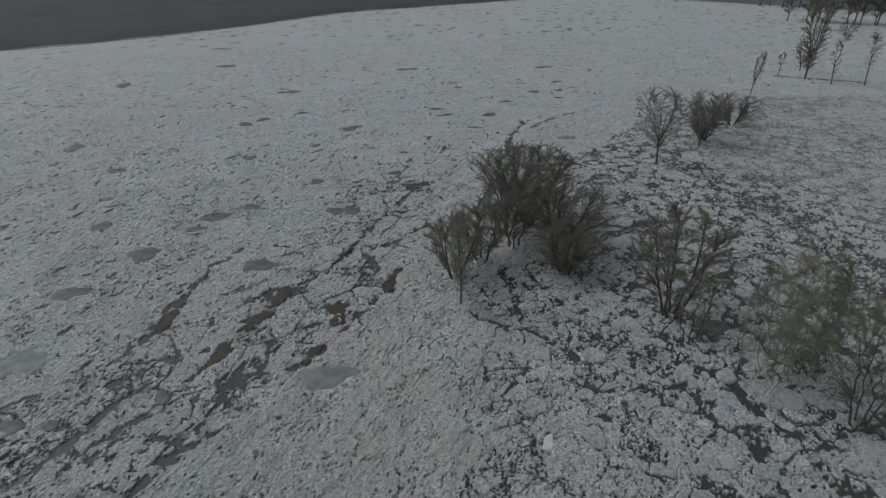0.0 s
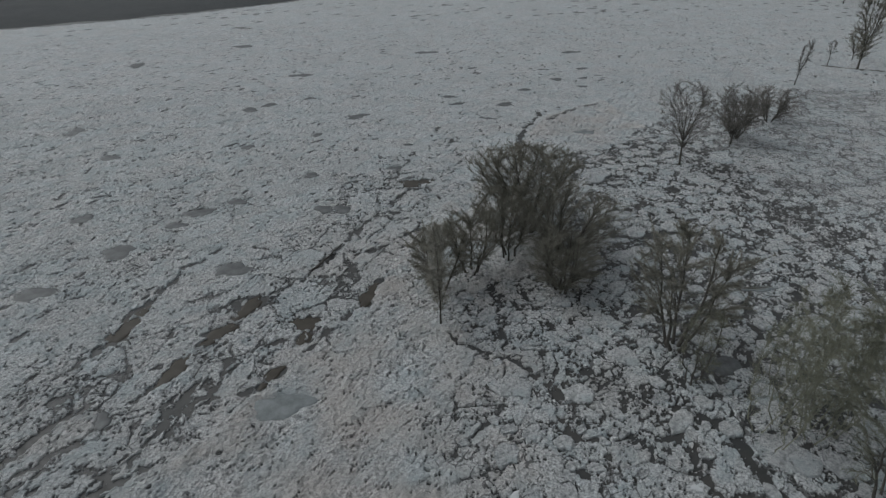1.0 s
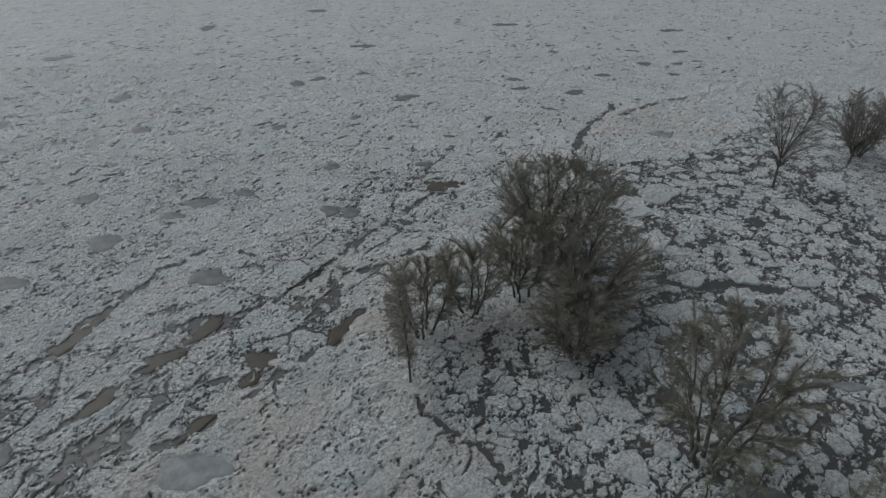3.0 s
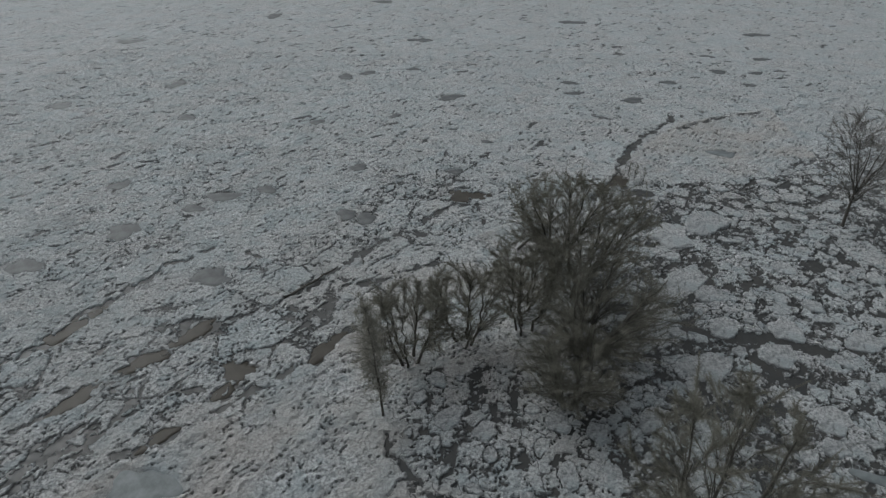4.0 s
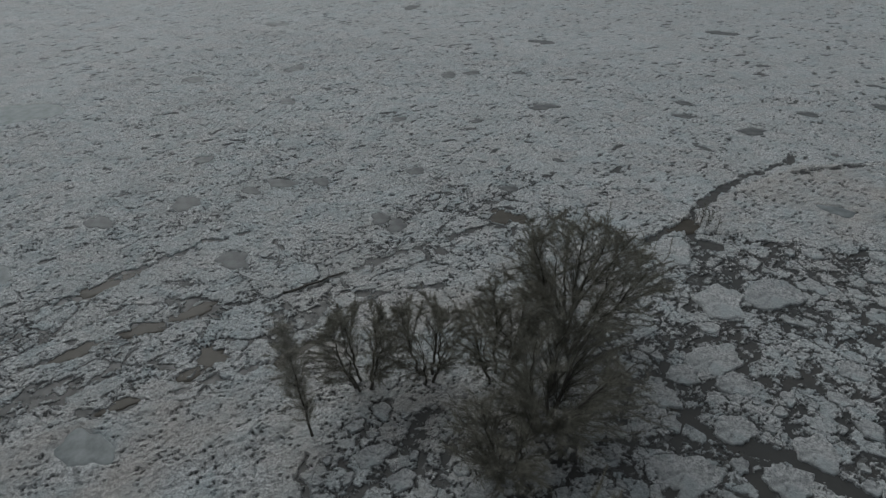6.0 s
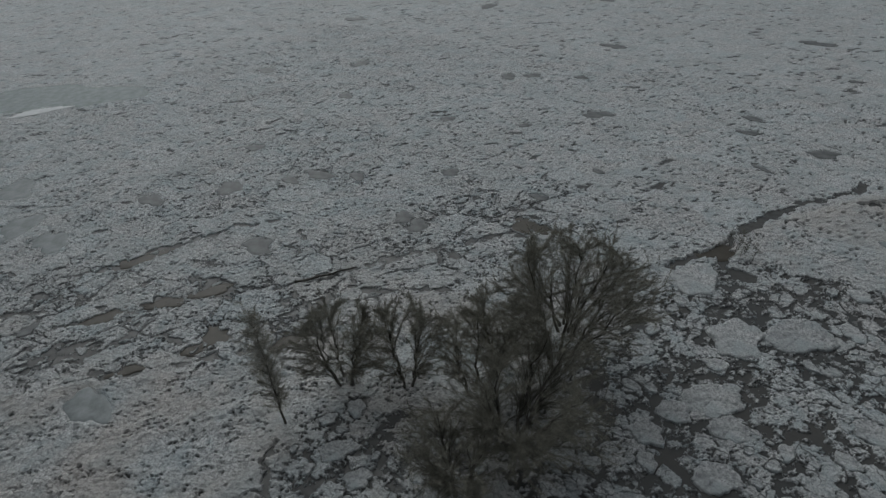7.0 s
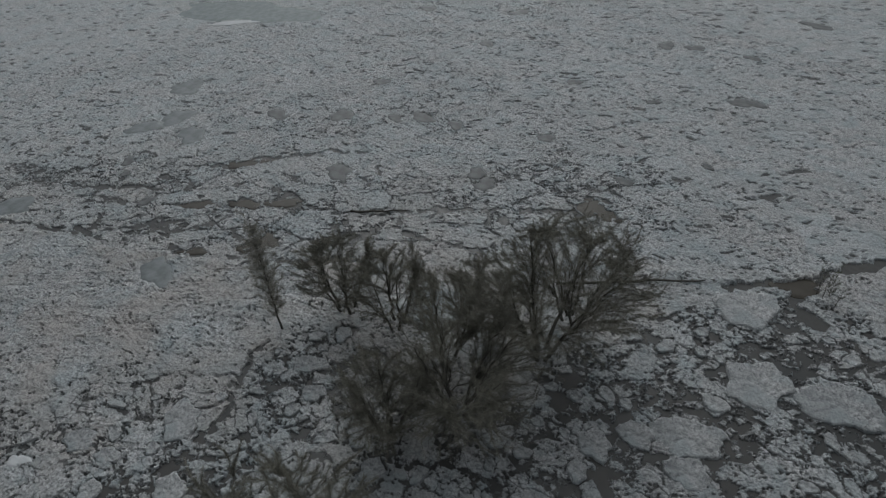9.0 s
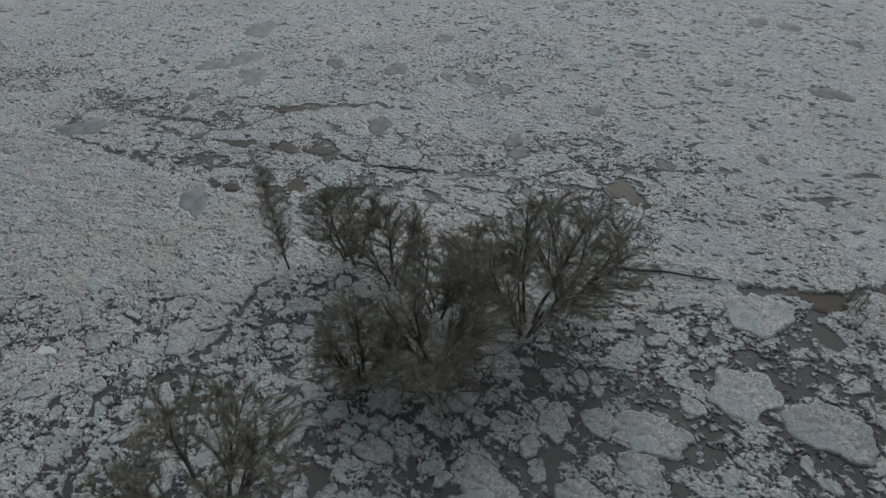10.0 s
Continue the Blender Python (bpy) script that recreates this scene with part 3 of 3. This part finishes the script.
def berm(name, line, half, high, label):
    """A low rounded bank along a line of points."""
    verts, faces, count, steps = [], [], 7, 60
    pts = [Vector(p) for p in line]
    for i in range(steps + 1):
        k = i / steps * (len(pts) - 1)
        j = min(int(k), len(pts) - 2)
        q = pts[j].lerp(pts[j + 1], k - j)
        way = (pts[j + 1] - pts[j]).normalized()
        wide = half * (0.7 + 0.6 * noise.noise((q.x * 0.4, q.y * 0.4, 5)))
        for c in range(count):
            f = c / (count - 1) * 2 - 1
            verts.append((q.x - way.y * f * wide, q.y + way.x * f * wide, -0.05 + (high + 0.1 * noise.noise((q.x * 0.9, q.y * 0.9, c))) * (1 - f * f) + 0.04))
    for i in range(steps):
        for c in range(count - 1):
            a = i * count + c
            faces.append((a, a + count, a + count + 1, a + 1))
    return tagged(part(name, verts, faces, GRASS), label, "bank", kind="structure")


def patch(name, px, py, ra, rb, turn, seed, z, mat, label, category, grow=1.0):
    """A thin level body with a lobed outline, its rim rounded under."""
    c, s, count = math.cos(radians(turn)), math.sin(radians(turn)), 40
    verts, faces = [(0, 0, 0.012)], []
    for k, (f, dz) in enumerate(((0.6, 0.010), (0.97, 0.002), (1.0, -0.015), (0.98, -0.12))):
        for i in range(count):
            a = 2 * math.pi * i / count
            r = float(lobed(np.array(a), seed)) * f * grow
            u, v = r * math.cos(a) * ra, r * math.sin(a) * rb
            verts.append((u * c - v * s, u * s + v * c, dz))
    for i in range(count):
        j = (i + 1) % count
        faces.append((0, 1 + i, 1 + j))
        for k in range(3):
            a, d = 1 + k * count, 1 + (k + 1) * count
            faces.append((a + i, d + i, d + j, a + j))
    ob = part(name, verts, faces, mat)
    ob.location = (px, py, z)
    return tagged(ob, label, category)


river()
SHEET = ice_sheet()
far_bank("far_bank", BANK, 500, 9.0, "dark bare river bank beyond the ice edge")
berm("meadow_bank", [(83.6, 78.2), (87.4, 74.3), (92.4, 70.6), (96.6, 67.0), (105, 59), (118, 46), (140, 30)], 0.55, 0.20, "low earth bank with dead grass across the snowy field")
for i, q in enumerate(BROWN_POOLS):
    tagged(patch("brown_pool", *q, 1.3 * i, 0.016, BROWN, "still silty brown water in a gap of the ice", "pool", 1.35), group="brown pools")
for i, q in enumerate(PUDDLES):
    tagged(patch("frozen_puddle", *q[:5], 0.9 * i, 0.045 if q[5] else 0.035, (GREY_SLUSH, PALE_SLUSH, BLUE_ICE)[q[5]], "large blue-grey pond of smooth ice" if q[5] == 2 else "pale smooth refrozen puddle on the ice" if q[5] else "dark grey slushy puddle on the ice", "puddle"), group="puddles")


# ---- bare trees ----
def tube(path, radii, sides, verts, faces):
    """Adds a tapered tube along a path of points."""
    start = len(verts)
    for k, (p, r) in enumerate(zip(path, radii)):
        ahead = (path[min(k + 1, len(path) - 1)] - path[max(k - 1, 0)]).normalized()
        side = ahead.orthogonal().normalized()
        up = ahead.cross(side)
        for i in range(sides):
            a = 2 * math.pi * i / sides
            verts.append(p + side * (r * math.cos(a)) + up * (r * math.sin(a)))
    for k in range(len(path) - 1):
        for i in range(sides):
            j = (i + 1) % sides
            a, c = start + k * sides, start + (k + 1) * sides
            faces.append((a + i, a + j, c + j, c + i))
    faces.append(tuple(range(start + (len(path) - 1) * sides, start + len(path) * sides)))


def grow_limb(rnd, start, way, length, bend, lift, steps=7):
    """A wandering limb that turns upwards by lift as it goes."""
    path, way = [start.copy()], way.normalized()
    for _ in range(steps):
        way = (way + Vector((rnd.gauss(0, bend), rnd.gauss(0, bend), rnd.gauss(0, bend * 0.6) + lift))).normalized()
        path.append(path[-1] + way * (length / steps))
    return path


def bent(rnd, a, c, way, steps, shake):
    """A limb from a to c that sets out along way and curves over."""
    middle = a + way.normalized() * ((c - a).length * 0.5)
    path = []
    for k in range(steps + 1):
        f = k / steps
        q = a * (1 - f) ** 2 + middle * (2 * f * (1 - f)) + c * f * f
        if 0 < k < steps:
            q = q + Vector((rnd.gauss(0, shake), rnd.gauss(0, shake), rnd.gauss(0, shake)))
        path.append(q)
    return path


def willow(x, y, height, stems, spread, twigs, seed, label, twig_mat=TWIG, bark=BARK, lean=(0, 0), low=0.3, thick=0.13, twig_len=0.38, twig_w=0.0040, limbs=14, shoots=4, fork=0.0, even=False):
    """A bare tree: stems from one root, limbs that fill a domed crown, and fine twigs on them.
    spread: the crown's radius; low: where the crown begins, as a share of the height; fork: the same for where one trunk parts into stems; even: twigs all through the crown."""
    rnd = random.Random(seed)
    tree = tagged(new("tree"), label, "tree")
    tree.location = (x, y, -0.05)
    tips, trunks, made = [], [], []
    bottom = height * low
    deep = height - bottom

    def outline(ax, ay, f):
        """The crown's half width at the height f: a vase below, a dome above, in lobes."""
        turn = math.atan2(ay, ax)
        if f > 0.52:
            wide = max(1 - abs((f - 0.52) / 0.49) ** 2.1, 0) ** (1 / 2.1)
        else:
            wide = 0.50 + 0.50 * math.sin(math.pi / 2 * f / 0.52)
        return wide * (1 + 0.13 * math.sin(3 * turn + seed) + 0.08 * math.sin(5 * turn + 2 * seed + 4 * f))

    def in_crown(inner=0.0):
        while True:
            q = Vector((rnd.uniform(-1, 1), rnd.uniform(-1, 1), rnd.uniform(0, 1)))
            wide = outline(q.x, q.y, q.z)
            flat = math.hypot(q.x, q.y)
            if inner * wide < flat < wide and rnd.random() < 0.65 + 0.35 * q.z:
                return Vector((q.x * spread + lean[0] * height * q.z, q.y * spread + lean[1] * height * q.z, bottom + deep * q.z))

    for s in range(stems):
        turn = 2 * math.pi * (s + rnd.uniform(-0.35, 0.35)) / stems
        out = spread * rnd.uniform(0.35, 0.78) if stems > 1 else 0.0
        high = height * (rnd.uniform(0.70, 0.90) if s else 0.93)
        root = Vector((math.cos(turn), math.sin(turn), 0)) * (0.24 if stems > 2 else 0.1 if stems > 1 else 0) - Vector((0, 0, 0.25))
        end = Vector((math.cos(turn) * out + lean[0] * high, math.sin(turn) * out + lean[1] * high, high))
        path = bent(rnd, root, end, Vector((math.cos(turn) * 0.4 * (stems > 1), math.sin(turn) * 0.4 * (stems > 1), 1)), 10, min(height * 0.010, 0.06) if stems > 1 else 0.02)
        girth = thick * rnd.uniform(0.75, 1.1)
        if fork:
            girth = thick * max(1.0 - 0.12 * s, 0.35)
            neck = Vector((lean[0] * height * fork, lean[1] * height * fork, height * fork))
            way = Vector((math.cos(turn) * 0.45, math.sin(turn) * 0.45, 1))
            path = [neck * (k / 4) - Vector((0, 0, 0.25 * (1 - k / 4))) for k in range(4)] + bent(rnd, neck, end, way, 7, height * 0.006)[:7]
        verts, faces = [], []
        tube(path, [girth * (1.3 if k == 0 else 1 - 0.88 * (k / 10) ** 0.8) for k in range(11)], 7, verts, faces)
        trunks.append((path, girth, [], []))
        made.append(part("trunk" if stems == 1 else "stem", verts, faces, bark, tree))
        tips.append((path[6:], 0.8))
    goals = []
    for b in range(limbs * stems):
        # spread the limbs evenly: of several places take the one farthest from the rest
        goal = max((in_crown(0.45) for _ in range(7)), key=lambda q: min(((q - g).length_squared for g in goals), default=0))
        goals.append(goal)
        best = None
        for t, (path, girth, verts, faces) in enumerate(trunks):
            for k in range(2, 10):
                if path[k].z < bottom * 0.75 or path[k].z > goal.z - 0.1:
                    continue
                d = (goal - path[k]).length + 0.35 * rnd.random() * spread
                steep = (goal.z - path[k].z) / max((goal - path[k]).length, 1e-3)
                d += spread * 1.4 * abs(steep - 0.8)
                if best is None or d < best[0]:
                    best = (d, t, k)
        if best is None:
            continue
        path, girth, verts, faces = trunks[best[1]]
        k = best[2]
        along = (path[k + 1] - path[k]).normalized()
        limb = bent(rnd, path[k], goal, along + 0.6 * (goal - path[k]).normalized(), 6, 0.02 + 0.004 * height)
        r0 = girth * (1 - 0.85 * (k / 10) ** 0.8) * 0.5 + 0.008
        tube(limb, [max(0.62 * r0 * (1 - 0.9 * i / 6), 0.005) for i in range(7)], 4, verts, faces)
        tips.append((limb, 1.0))
        for _ in range(shoots):
            i = rnd.randint(1, 5)
            reach = min((goal - path[k]).length * rnd.uniform(0.3, 0.6), 0.35 * spread + 0.2)
            to = limb[i] + ((limb[i + 1] - limb[i]).normalized() + Vector((rnd.gauss(0, 0.65), rnd.gauss(0, 0.65), 0.25))).normalized() * reach
            shoot = bent(rnd, limb[i], to, limb[i + 1] - limb[i], 4, 0.03)
            tube(shoot, [max(r0 * 0.22 * (1 - 0.8 * j / 4), 0.0035) for j in range(5)], 3, verts, faces)
            tips.append((shoot, 0.75))
    for stem, (path, girth, verts, faces) in zip(made, trunks):
        if verts:
            tagged(part("branchwork", verts, faces, bark, stem), kind="stuff")
    # fine twigs, thickest towards the crown's skin, in one folded sliver each
    gen = np.random.default_rng(seed)
    a = np.array([p for limb, _ in tips for p in limb[:-1]])
    c = np.array([p for limb, _ in tips for p in limb[1:]])
    weight = np.array([w for limb, w in tips for _ in limb[:-1]])
    lean_at = np.array([lean[0], lean[1]])

    def share(p):
        """How near a place lies to the crown's skin: 1 on it."""
        f = np.clip((p[:, 2] - bottom) / deep, 0, 1)
        flat = p[:, :2] - lean_at * p[:, 2:3]
        turn = np.arctan2(flat[:, 1], flat[:, 0])
        wide = np.where(f > 0.52, np.maximum(1 - np.abs((f - 0.52) / 0.49) ** 2.1, 0) ** (1 / 2.1), 0.50 + 0.50 * np.sin(np.pi / 2 * f / 0.52))
        wide = wide * (1 + 0.13 * np.sin(3 * turn + seed) + 0.08 * np.sin(5 * turn + 2 * seed + 4 * f))
        return np.hypot(flat[:, 0], flat[:, 1]) / np.maximum(spread * wide, 0.05), f

    near, f = share((a + c) / 2)
    weight = weight * np.linalg.norm(c - a, axis=1) * (0.07 + np.maximum(step(0.45, 0.95, near) * (0.35 + 0.65 * f), step(0.62, 0.96, f)))
    if even:
        weight = np.linalg.norm(c - a, axis=1)
    pick = gen.choice(len(a), twigs, p=weight / weight.sum())
    k = gen.random((twigs, 1))
    at = a[pick] * (1 - k) + c[pick] * k
    along = c[pick] - a[pick]
    along /= np.linalg.norm(along, axis=1)[:, None] + 1e-9
    out = np.concatenate([(at[:, :2] - lean_at * at[:, 2:3]) / spread, np.full((twigs, 1), 0.35)], 1)
    way = along + 0.35 * out + gen.normal(0, 0.58, (twigs, 3))
    way /= np.linalg.norm(way, axis=1)[:, None]
    long = twig_len * gen.uniform(0.45, 1.2, (twigs, 1))
    tip = at + way * long
    near, f = share(tip)
    tip = np.where(((near > 1.06) | (tip[:, 2] > 1.04 * height))[:, None], at + way * (0.45 * long), tip)
    side = np.cross(way, gen.normal(0, 1, (twigs, 3)))
    side /= np.linalg.norm(side, axis=1)[:, None] + 1e-9
    w = twig_w * gen.uniform(0.6, 1.4, (twigs, 1))
    verts = np.stack([at + side * w, at - side * w, at + np.cross(way, side) * (0.9 * w), tip], 1).reshape(-1, 3)
    b = 4 * np.arange(twigs)
    faces = np.stack([np.stack([b, b + 2, b + 3], 1), np.stack([b + 2, b + 1, b + 3], 1)], 1).reshape(-1, 3)
    tagged(part("crown", verts, faces, twig_mat, tree, "fine leafless twigs"), kind="stuff")
    return tree


TREES = [
    willow(18.1, 35.4, 6.7, 7, 4.1, 64000, 1, "tall bare many-stemmed willow with a domed crown", lean=(0.03, 0.10), low=0.36, limbs=24),
    willow(17.2, 38.2, 6.1, 6, 3.8, 34000, 2, "bare many-stemmed willow behind the tallest one", lean=(0.05, 0.0), low=0.36, limbs=22),
    willow(18.5, 30.2, 6.0, 6, 3.7, 64000, 3, "broad bare willow with dense brown twigs", lean=(0.17, 0.05), low=0.08, limbs=28, even=True),
    willow(17.5, 27.0, 4.5, 5, 2.4, 34000, 4, "bushy bare willow at the meadow's edge", lean=(-0.06, 0), low=0.10, limbs=22, even=True),
    willow(15.3, 31.8, 4.9, 4, 2.2, 25000, 5, "small bare willow inside the clump", low=0.28, thick=0.09, limbs=22),
    willow(15.4, 33.7, 5.0, 4, 2.2, 25000, 6, "small bare willow inside the clump", low=0.28, thick=0.09, limbs=22),
    willow(12.1, 30.4, 4.9, 4, 2.3, 30000, 7, "slim bare willow with forked dark stems", low=0.25, thick=0.10, limbs=22),
    willow(9.4, 28.7, 5.0, 5, 2.3, 34000, 8, "bare willow with a dense round head of twigs", low=0.2, thick=0.11, limbs=22),
    willow(8.8, 25.1, 7.7, 1, 0.85, 9000, 9, "narrow feathery bare tree on the smooth ice", PALE_TWIG, lean=(-0.05, 0.02), low=0.04, thick=0.09, twig_len=0.6, limbs=60, even=True),
    willow(21.7, 20.2, 7.2, 5, 3.4, 56000, 10, "tall bare willow standing over the rubble ice", lean=(0.08, 0.18), low=0.28, limbs=22),
    willow(21.2, 17.5, 4.9, 3, 1.2, 5000, 11, "small olive-brown willow beside a dark pool", OLIVE, low=0.08, thick=0.07),
    willow(25.1, 9.2, 8.2, 5, 2.7, 26000, 12, "dense olive-brown willow on the flooded meadow", OLIVE, low=0.06, thick=0.08, limbs=20),
    willow(37.4, 45.0, 8.7, 12, 2.7, 12000, 13, "slender bare tree with a fan of fine branches", GREY_TWIG, lean=(-0.07, 0.03), low=0.26, thick=0.13, limbs=9, fork=0.30, twig_w=0.006, shoots=4),
    willow(46.2, 49.3, 6.8, 10, 2.8, 22000, 14, "bare bushy tree on the flooded meadow", GREY_TWIG, low=0.2, thick=0.13, limbs=10, fork=0.14, twig_w=0.0058, even=True),
    willow(47.9, 51.0, 5.0, 7, 2.2, 10000, 15, "low bare bush beside a taller tree", GREY_TWIG, low=0.1, thick=0.09, limbs=12, twig_w=0.006, even=True),
    willow(55.5, 55.0, 4.4, 5, 3.0, 18000, 16, "wide low bare bush on the meadow ice", GREY_TWIG, low=0.1, thick=0.09, limbs=12, twig_w=0.006, even=True),
    willow(70.4, 68.6, 6.8, 6, 0.8, 2600, 17, "narrow leaning bare tree at the ice edge", GREY_TWIG, lean=(0.05, -0.05), low=0.20, thick=0.10, twig_w=0.010, limbs=14, fork=0.3),
    willow(84.4, 77.8, 4.4, 3, 0.7, 1200, 18, "thin young bare tree on the earth bank", GREY_TWIG, lean=(-0.06, 0.0), low=0.25, thick=0.07, twig_w=0.010, limbs=9, fork=0.45),
    willow(87.1, 74.6, 14.0, 5, 2.3, 22000, 19, "tall dark bare tree on the earth bank", lean=(-0.04, 0.02), low=0.10, thick=0.18, twig_w=0.013, limbs=20, fork=0.25, even=True),
    willow(91.9, 80.6, 5.4, 4, 1.6, 4200, 20, "small bare tree behind the earth bank", lean=(-0.1, 0.0), low=0.25, thick=0.11, twig_w=0.011, fork=0.2),
    willow(87.7, 69.8, 7.4, 3, 0.9, 1800, 21, "thin straight bare tree on the earth bank", GREY_TWIG, lean=(-0.14, 0.03), low=0.3, thick=0.09, twig_w=0.009, limbs=10, fork=0.5),
    willow(92.2, 67.5, 8.8, 4, 1.3, 2400, 22, "thin bent bare tree on the earth bank", GREY_TWIG, lean=(-0.10, 0.03), low=0.3, thick=0.10, twig_w=0.009, limbs=9, fork=0.5),
    willow(132.6, 107.9, 4.2, 4, 2.4, 3000, 23, "low bare bush on the snowy field", low=0.1, thick=0.09, twig_w=0.02),
]
for x, y, k in ((23.2, 51.4, 81), (24.2, 50.3, 82), (23.6, 50.6, 83)):
    willow(x, y, 1.7, 3, 0.6, 240, k, "small bare shrub poking through the ice", OLIVE, low=0.2, thick=0.02, twig_len=0.4, limbs=5)
# thicket of slender olive stems
thicket = random.Random(5)
for k in range(11):
    px, py = 22.6 + thicket.uniform(-0.6, 3.6), 14.2 + thicket.uniform(-1.6, 2.2)
    tagged(willow(px, py, thicket.uniform(5.5, 8.6), 2, 1.2, 3600, 40 + k, "slender olive-green willow in a thicket", OLIVE, OLIVE, lean=(thicket.uniform(0.0, 0.12), thicket.uniform(-0.03, 0.06)), low=0.12, thick=0.04, twig_len=0.5, limbs=14), group="willow thicket")
# far rows of trees on the field's end
rows = random.Random(9)
model = willow(150, 133, 13, 1, 3.6, 1150, 70, "tall bare tree in a far hazy row", GREY_TWIG, low=0.12, thick=0.17, twig_len=1.5, twig_w=0.085, limbs=11, shoots=3)
tagged(model, group="far tree row")
for k in range(46):
    f = k / 45
    q = Vector((146, 140)).lerp(Vector((186, 92)), f) if k % 2 else Vector((168, 176)).lerp(Vector((215, 110)), f)
    copy_thing(model, pose(q.x + rows.uniform(-2, 2), q.y + rows.uniform(-2, 2), 0, 0, 0, rows.uniform(0, 360)) @ Matrix.Scale(rows.uniform(0.8, 1.25), 4))


# ---- fallen wood ----
def log(a, c, girth, seed, label):
    rnd = random.Random(seed)
    a, c = Vector(a), Vector(c)
    path = [a.lerp(c, k / 8) - a + Vector((rnd.gauss(0, 0.05), rnd.gauss(0, 0.05), rnd.gauss(0, 0.03))) for k in range(9)]
    verts, faces = [], []
    tube(path, [girth * (1 - 0.07 * k) for k in range(9)], 8, verts, faces)
    for k in (3, 5, 6):
        limb = grow_limb(rnd, path[k], Vector((rnd.gauss(0, 1), rnd.gauss(0, 1), 0.5)), 0.8, 0.15, 0.05, 4)
        tube(limb, [girth * 0.35 * (1 - 0.2 * i) for i in range(5)], 5, verts, faces)
    ob = part("fallen_log", verts, faces, BARK)
    ob.location = a
    return tagged(ob, label, "log")


log((14.6, 39.4, 0.2), (19.7, 46.8, 0.22), 0.10, 2, "long thin fallen trunk frozen into the ice")
log((0.9, 32.9, 0.16), (3.3, 36.2, 0.2), 0.09, 3, "dark driftwood pole in a lead")


# ---- loose floes ----
def floe(px, py, size, stretch, turn, seed):
    """An angular slab with a broken rim and a rough, lumpy top."""
    rnd = random.Random(int(seed * 1000))
    count, large = (40, True) if size > 0.75 else (14, False)
    c, s = math.cos(radians(turn)), math.sin(radians(turn))
    ra, rb = size * math.sqrt(stretch), size / math.sqrt(stretch)
    top = rnd.uniform(0.075, 0.135)
    tx, ty = rnd.gauss(0, 0.02), rnd.gauss(0, 0.02)
    if size > 1.45:
        top, tx, ty = top + 0.08, 0.03, 0.04
    # straight broken sides between a few corners
    sides = rnd.choice((5, 6, 7))
    first = rnd.uniform(0, 6.28)
    reach = [rnd.uniform(0.9, 1.08) for _ in range(sides)]

    def straight(a):
        k = ((a - first) % (2 * math.pi)) / (2 * math.pi) * sides
        g = k - math.floor(k)
        half = math.pi / sides
        flat = math.cos(half) / math.cos((g - 0.5) * 2 * half)
        return flat * (reach[int(k) % sides] * (1 - g) + reach[(int(k) + 1) % sides] * g) * 1.08

    verts, faces = [], []
    jag = [rnd.uniform(0.93, 1.05) if large else rnd.uniform(0.78, 1.06) for _ in range(count)]
    if large:
        rings = ((1.0, -0.15), (0.99, top - 0.05), (0.95, top + 0.01), (0.86, top + 0.02), (0.72, top), (0.56, top), (0.40, top - 0.01), (0.20, top - 0.01))
    else:
        rings = ((1.0, -0.15), (0.97, top - 0.03), (0.82, top + 0.02))
    for f, z in rings:
        for i in range(count):
            a = 2 * math.pi * i / count
            lobe = 1 + (float(lobed(np.array(a), seed)) - 1) * 0.6
            r = lobe * straight(a) * f * (1 + (jag[i] - 1) * f * f)
            u, v = r * math.cos(a) * ra, r * math.sin(a) * rb
            dz = (0.05 * noise.noise((u * 1.6 + seed, v * 1.6, 1)) + 0.035 * noise.noise((u * 3.6 + seed, v * 3.6, 2)) if large else rnd.gauss(0, 0.015)) if z > 0 else 0
            verts.append((u * c - v * s, u * s + v * c, z + dz + (tx * u + ty * v if z > 0 else 0)))
    verts.append((0, 0, top - 0.01))
    last = len(rings) - 1
    for i in range(count):
        j = (i + 1) % count
        for k in range(last):
            faces.append((k * count + i, k * count + j, (k + 1) * count + j, (k + 1) * count + i))
        faces.append((last * count + i, last * count + j, (last + 1) * count))
    ob = part("floe", verts, faces, FLOE, SHEET, smooth=large)
    ob.location = (px, py, 0)


for i, q in enumerate(FLOES):
    floe(*q, 0.77 * i)

# clean white lenses of ice that stand out
for i, q in enumerate([(9.5, 12.5, 0.55, 0.30, 40), (17.7, 11.5, 0.45, 0.22, -10), (-48.0, 38.9, 3.6, 0.75, 66)]):
    tagged(patch("ice_lens", *q, 2.1 * i, 0.105, LENS, "clean whitish lens of ice lying on the rough sheet", "ice"), group="ice lenses")
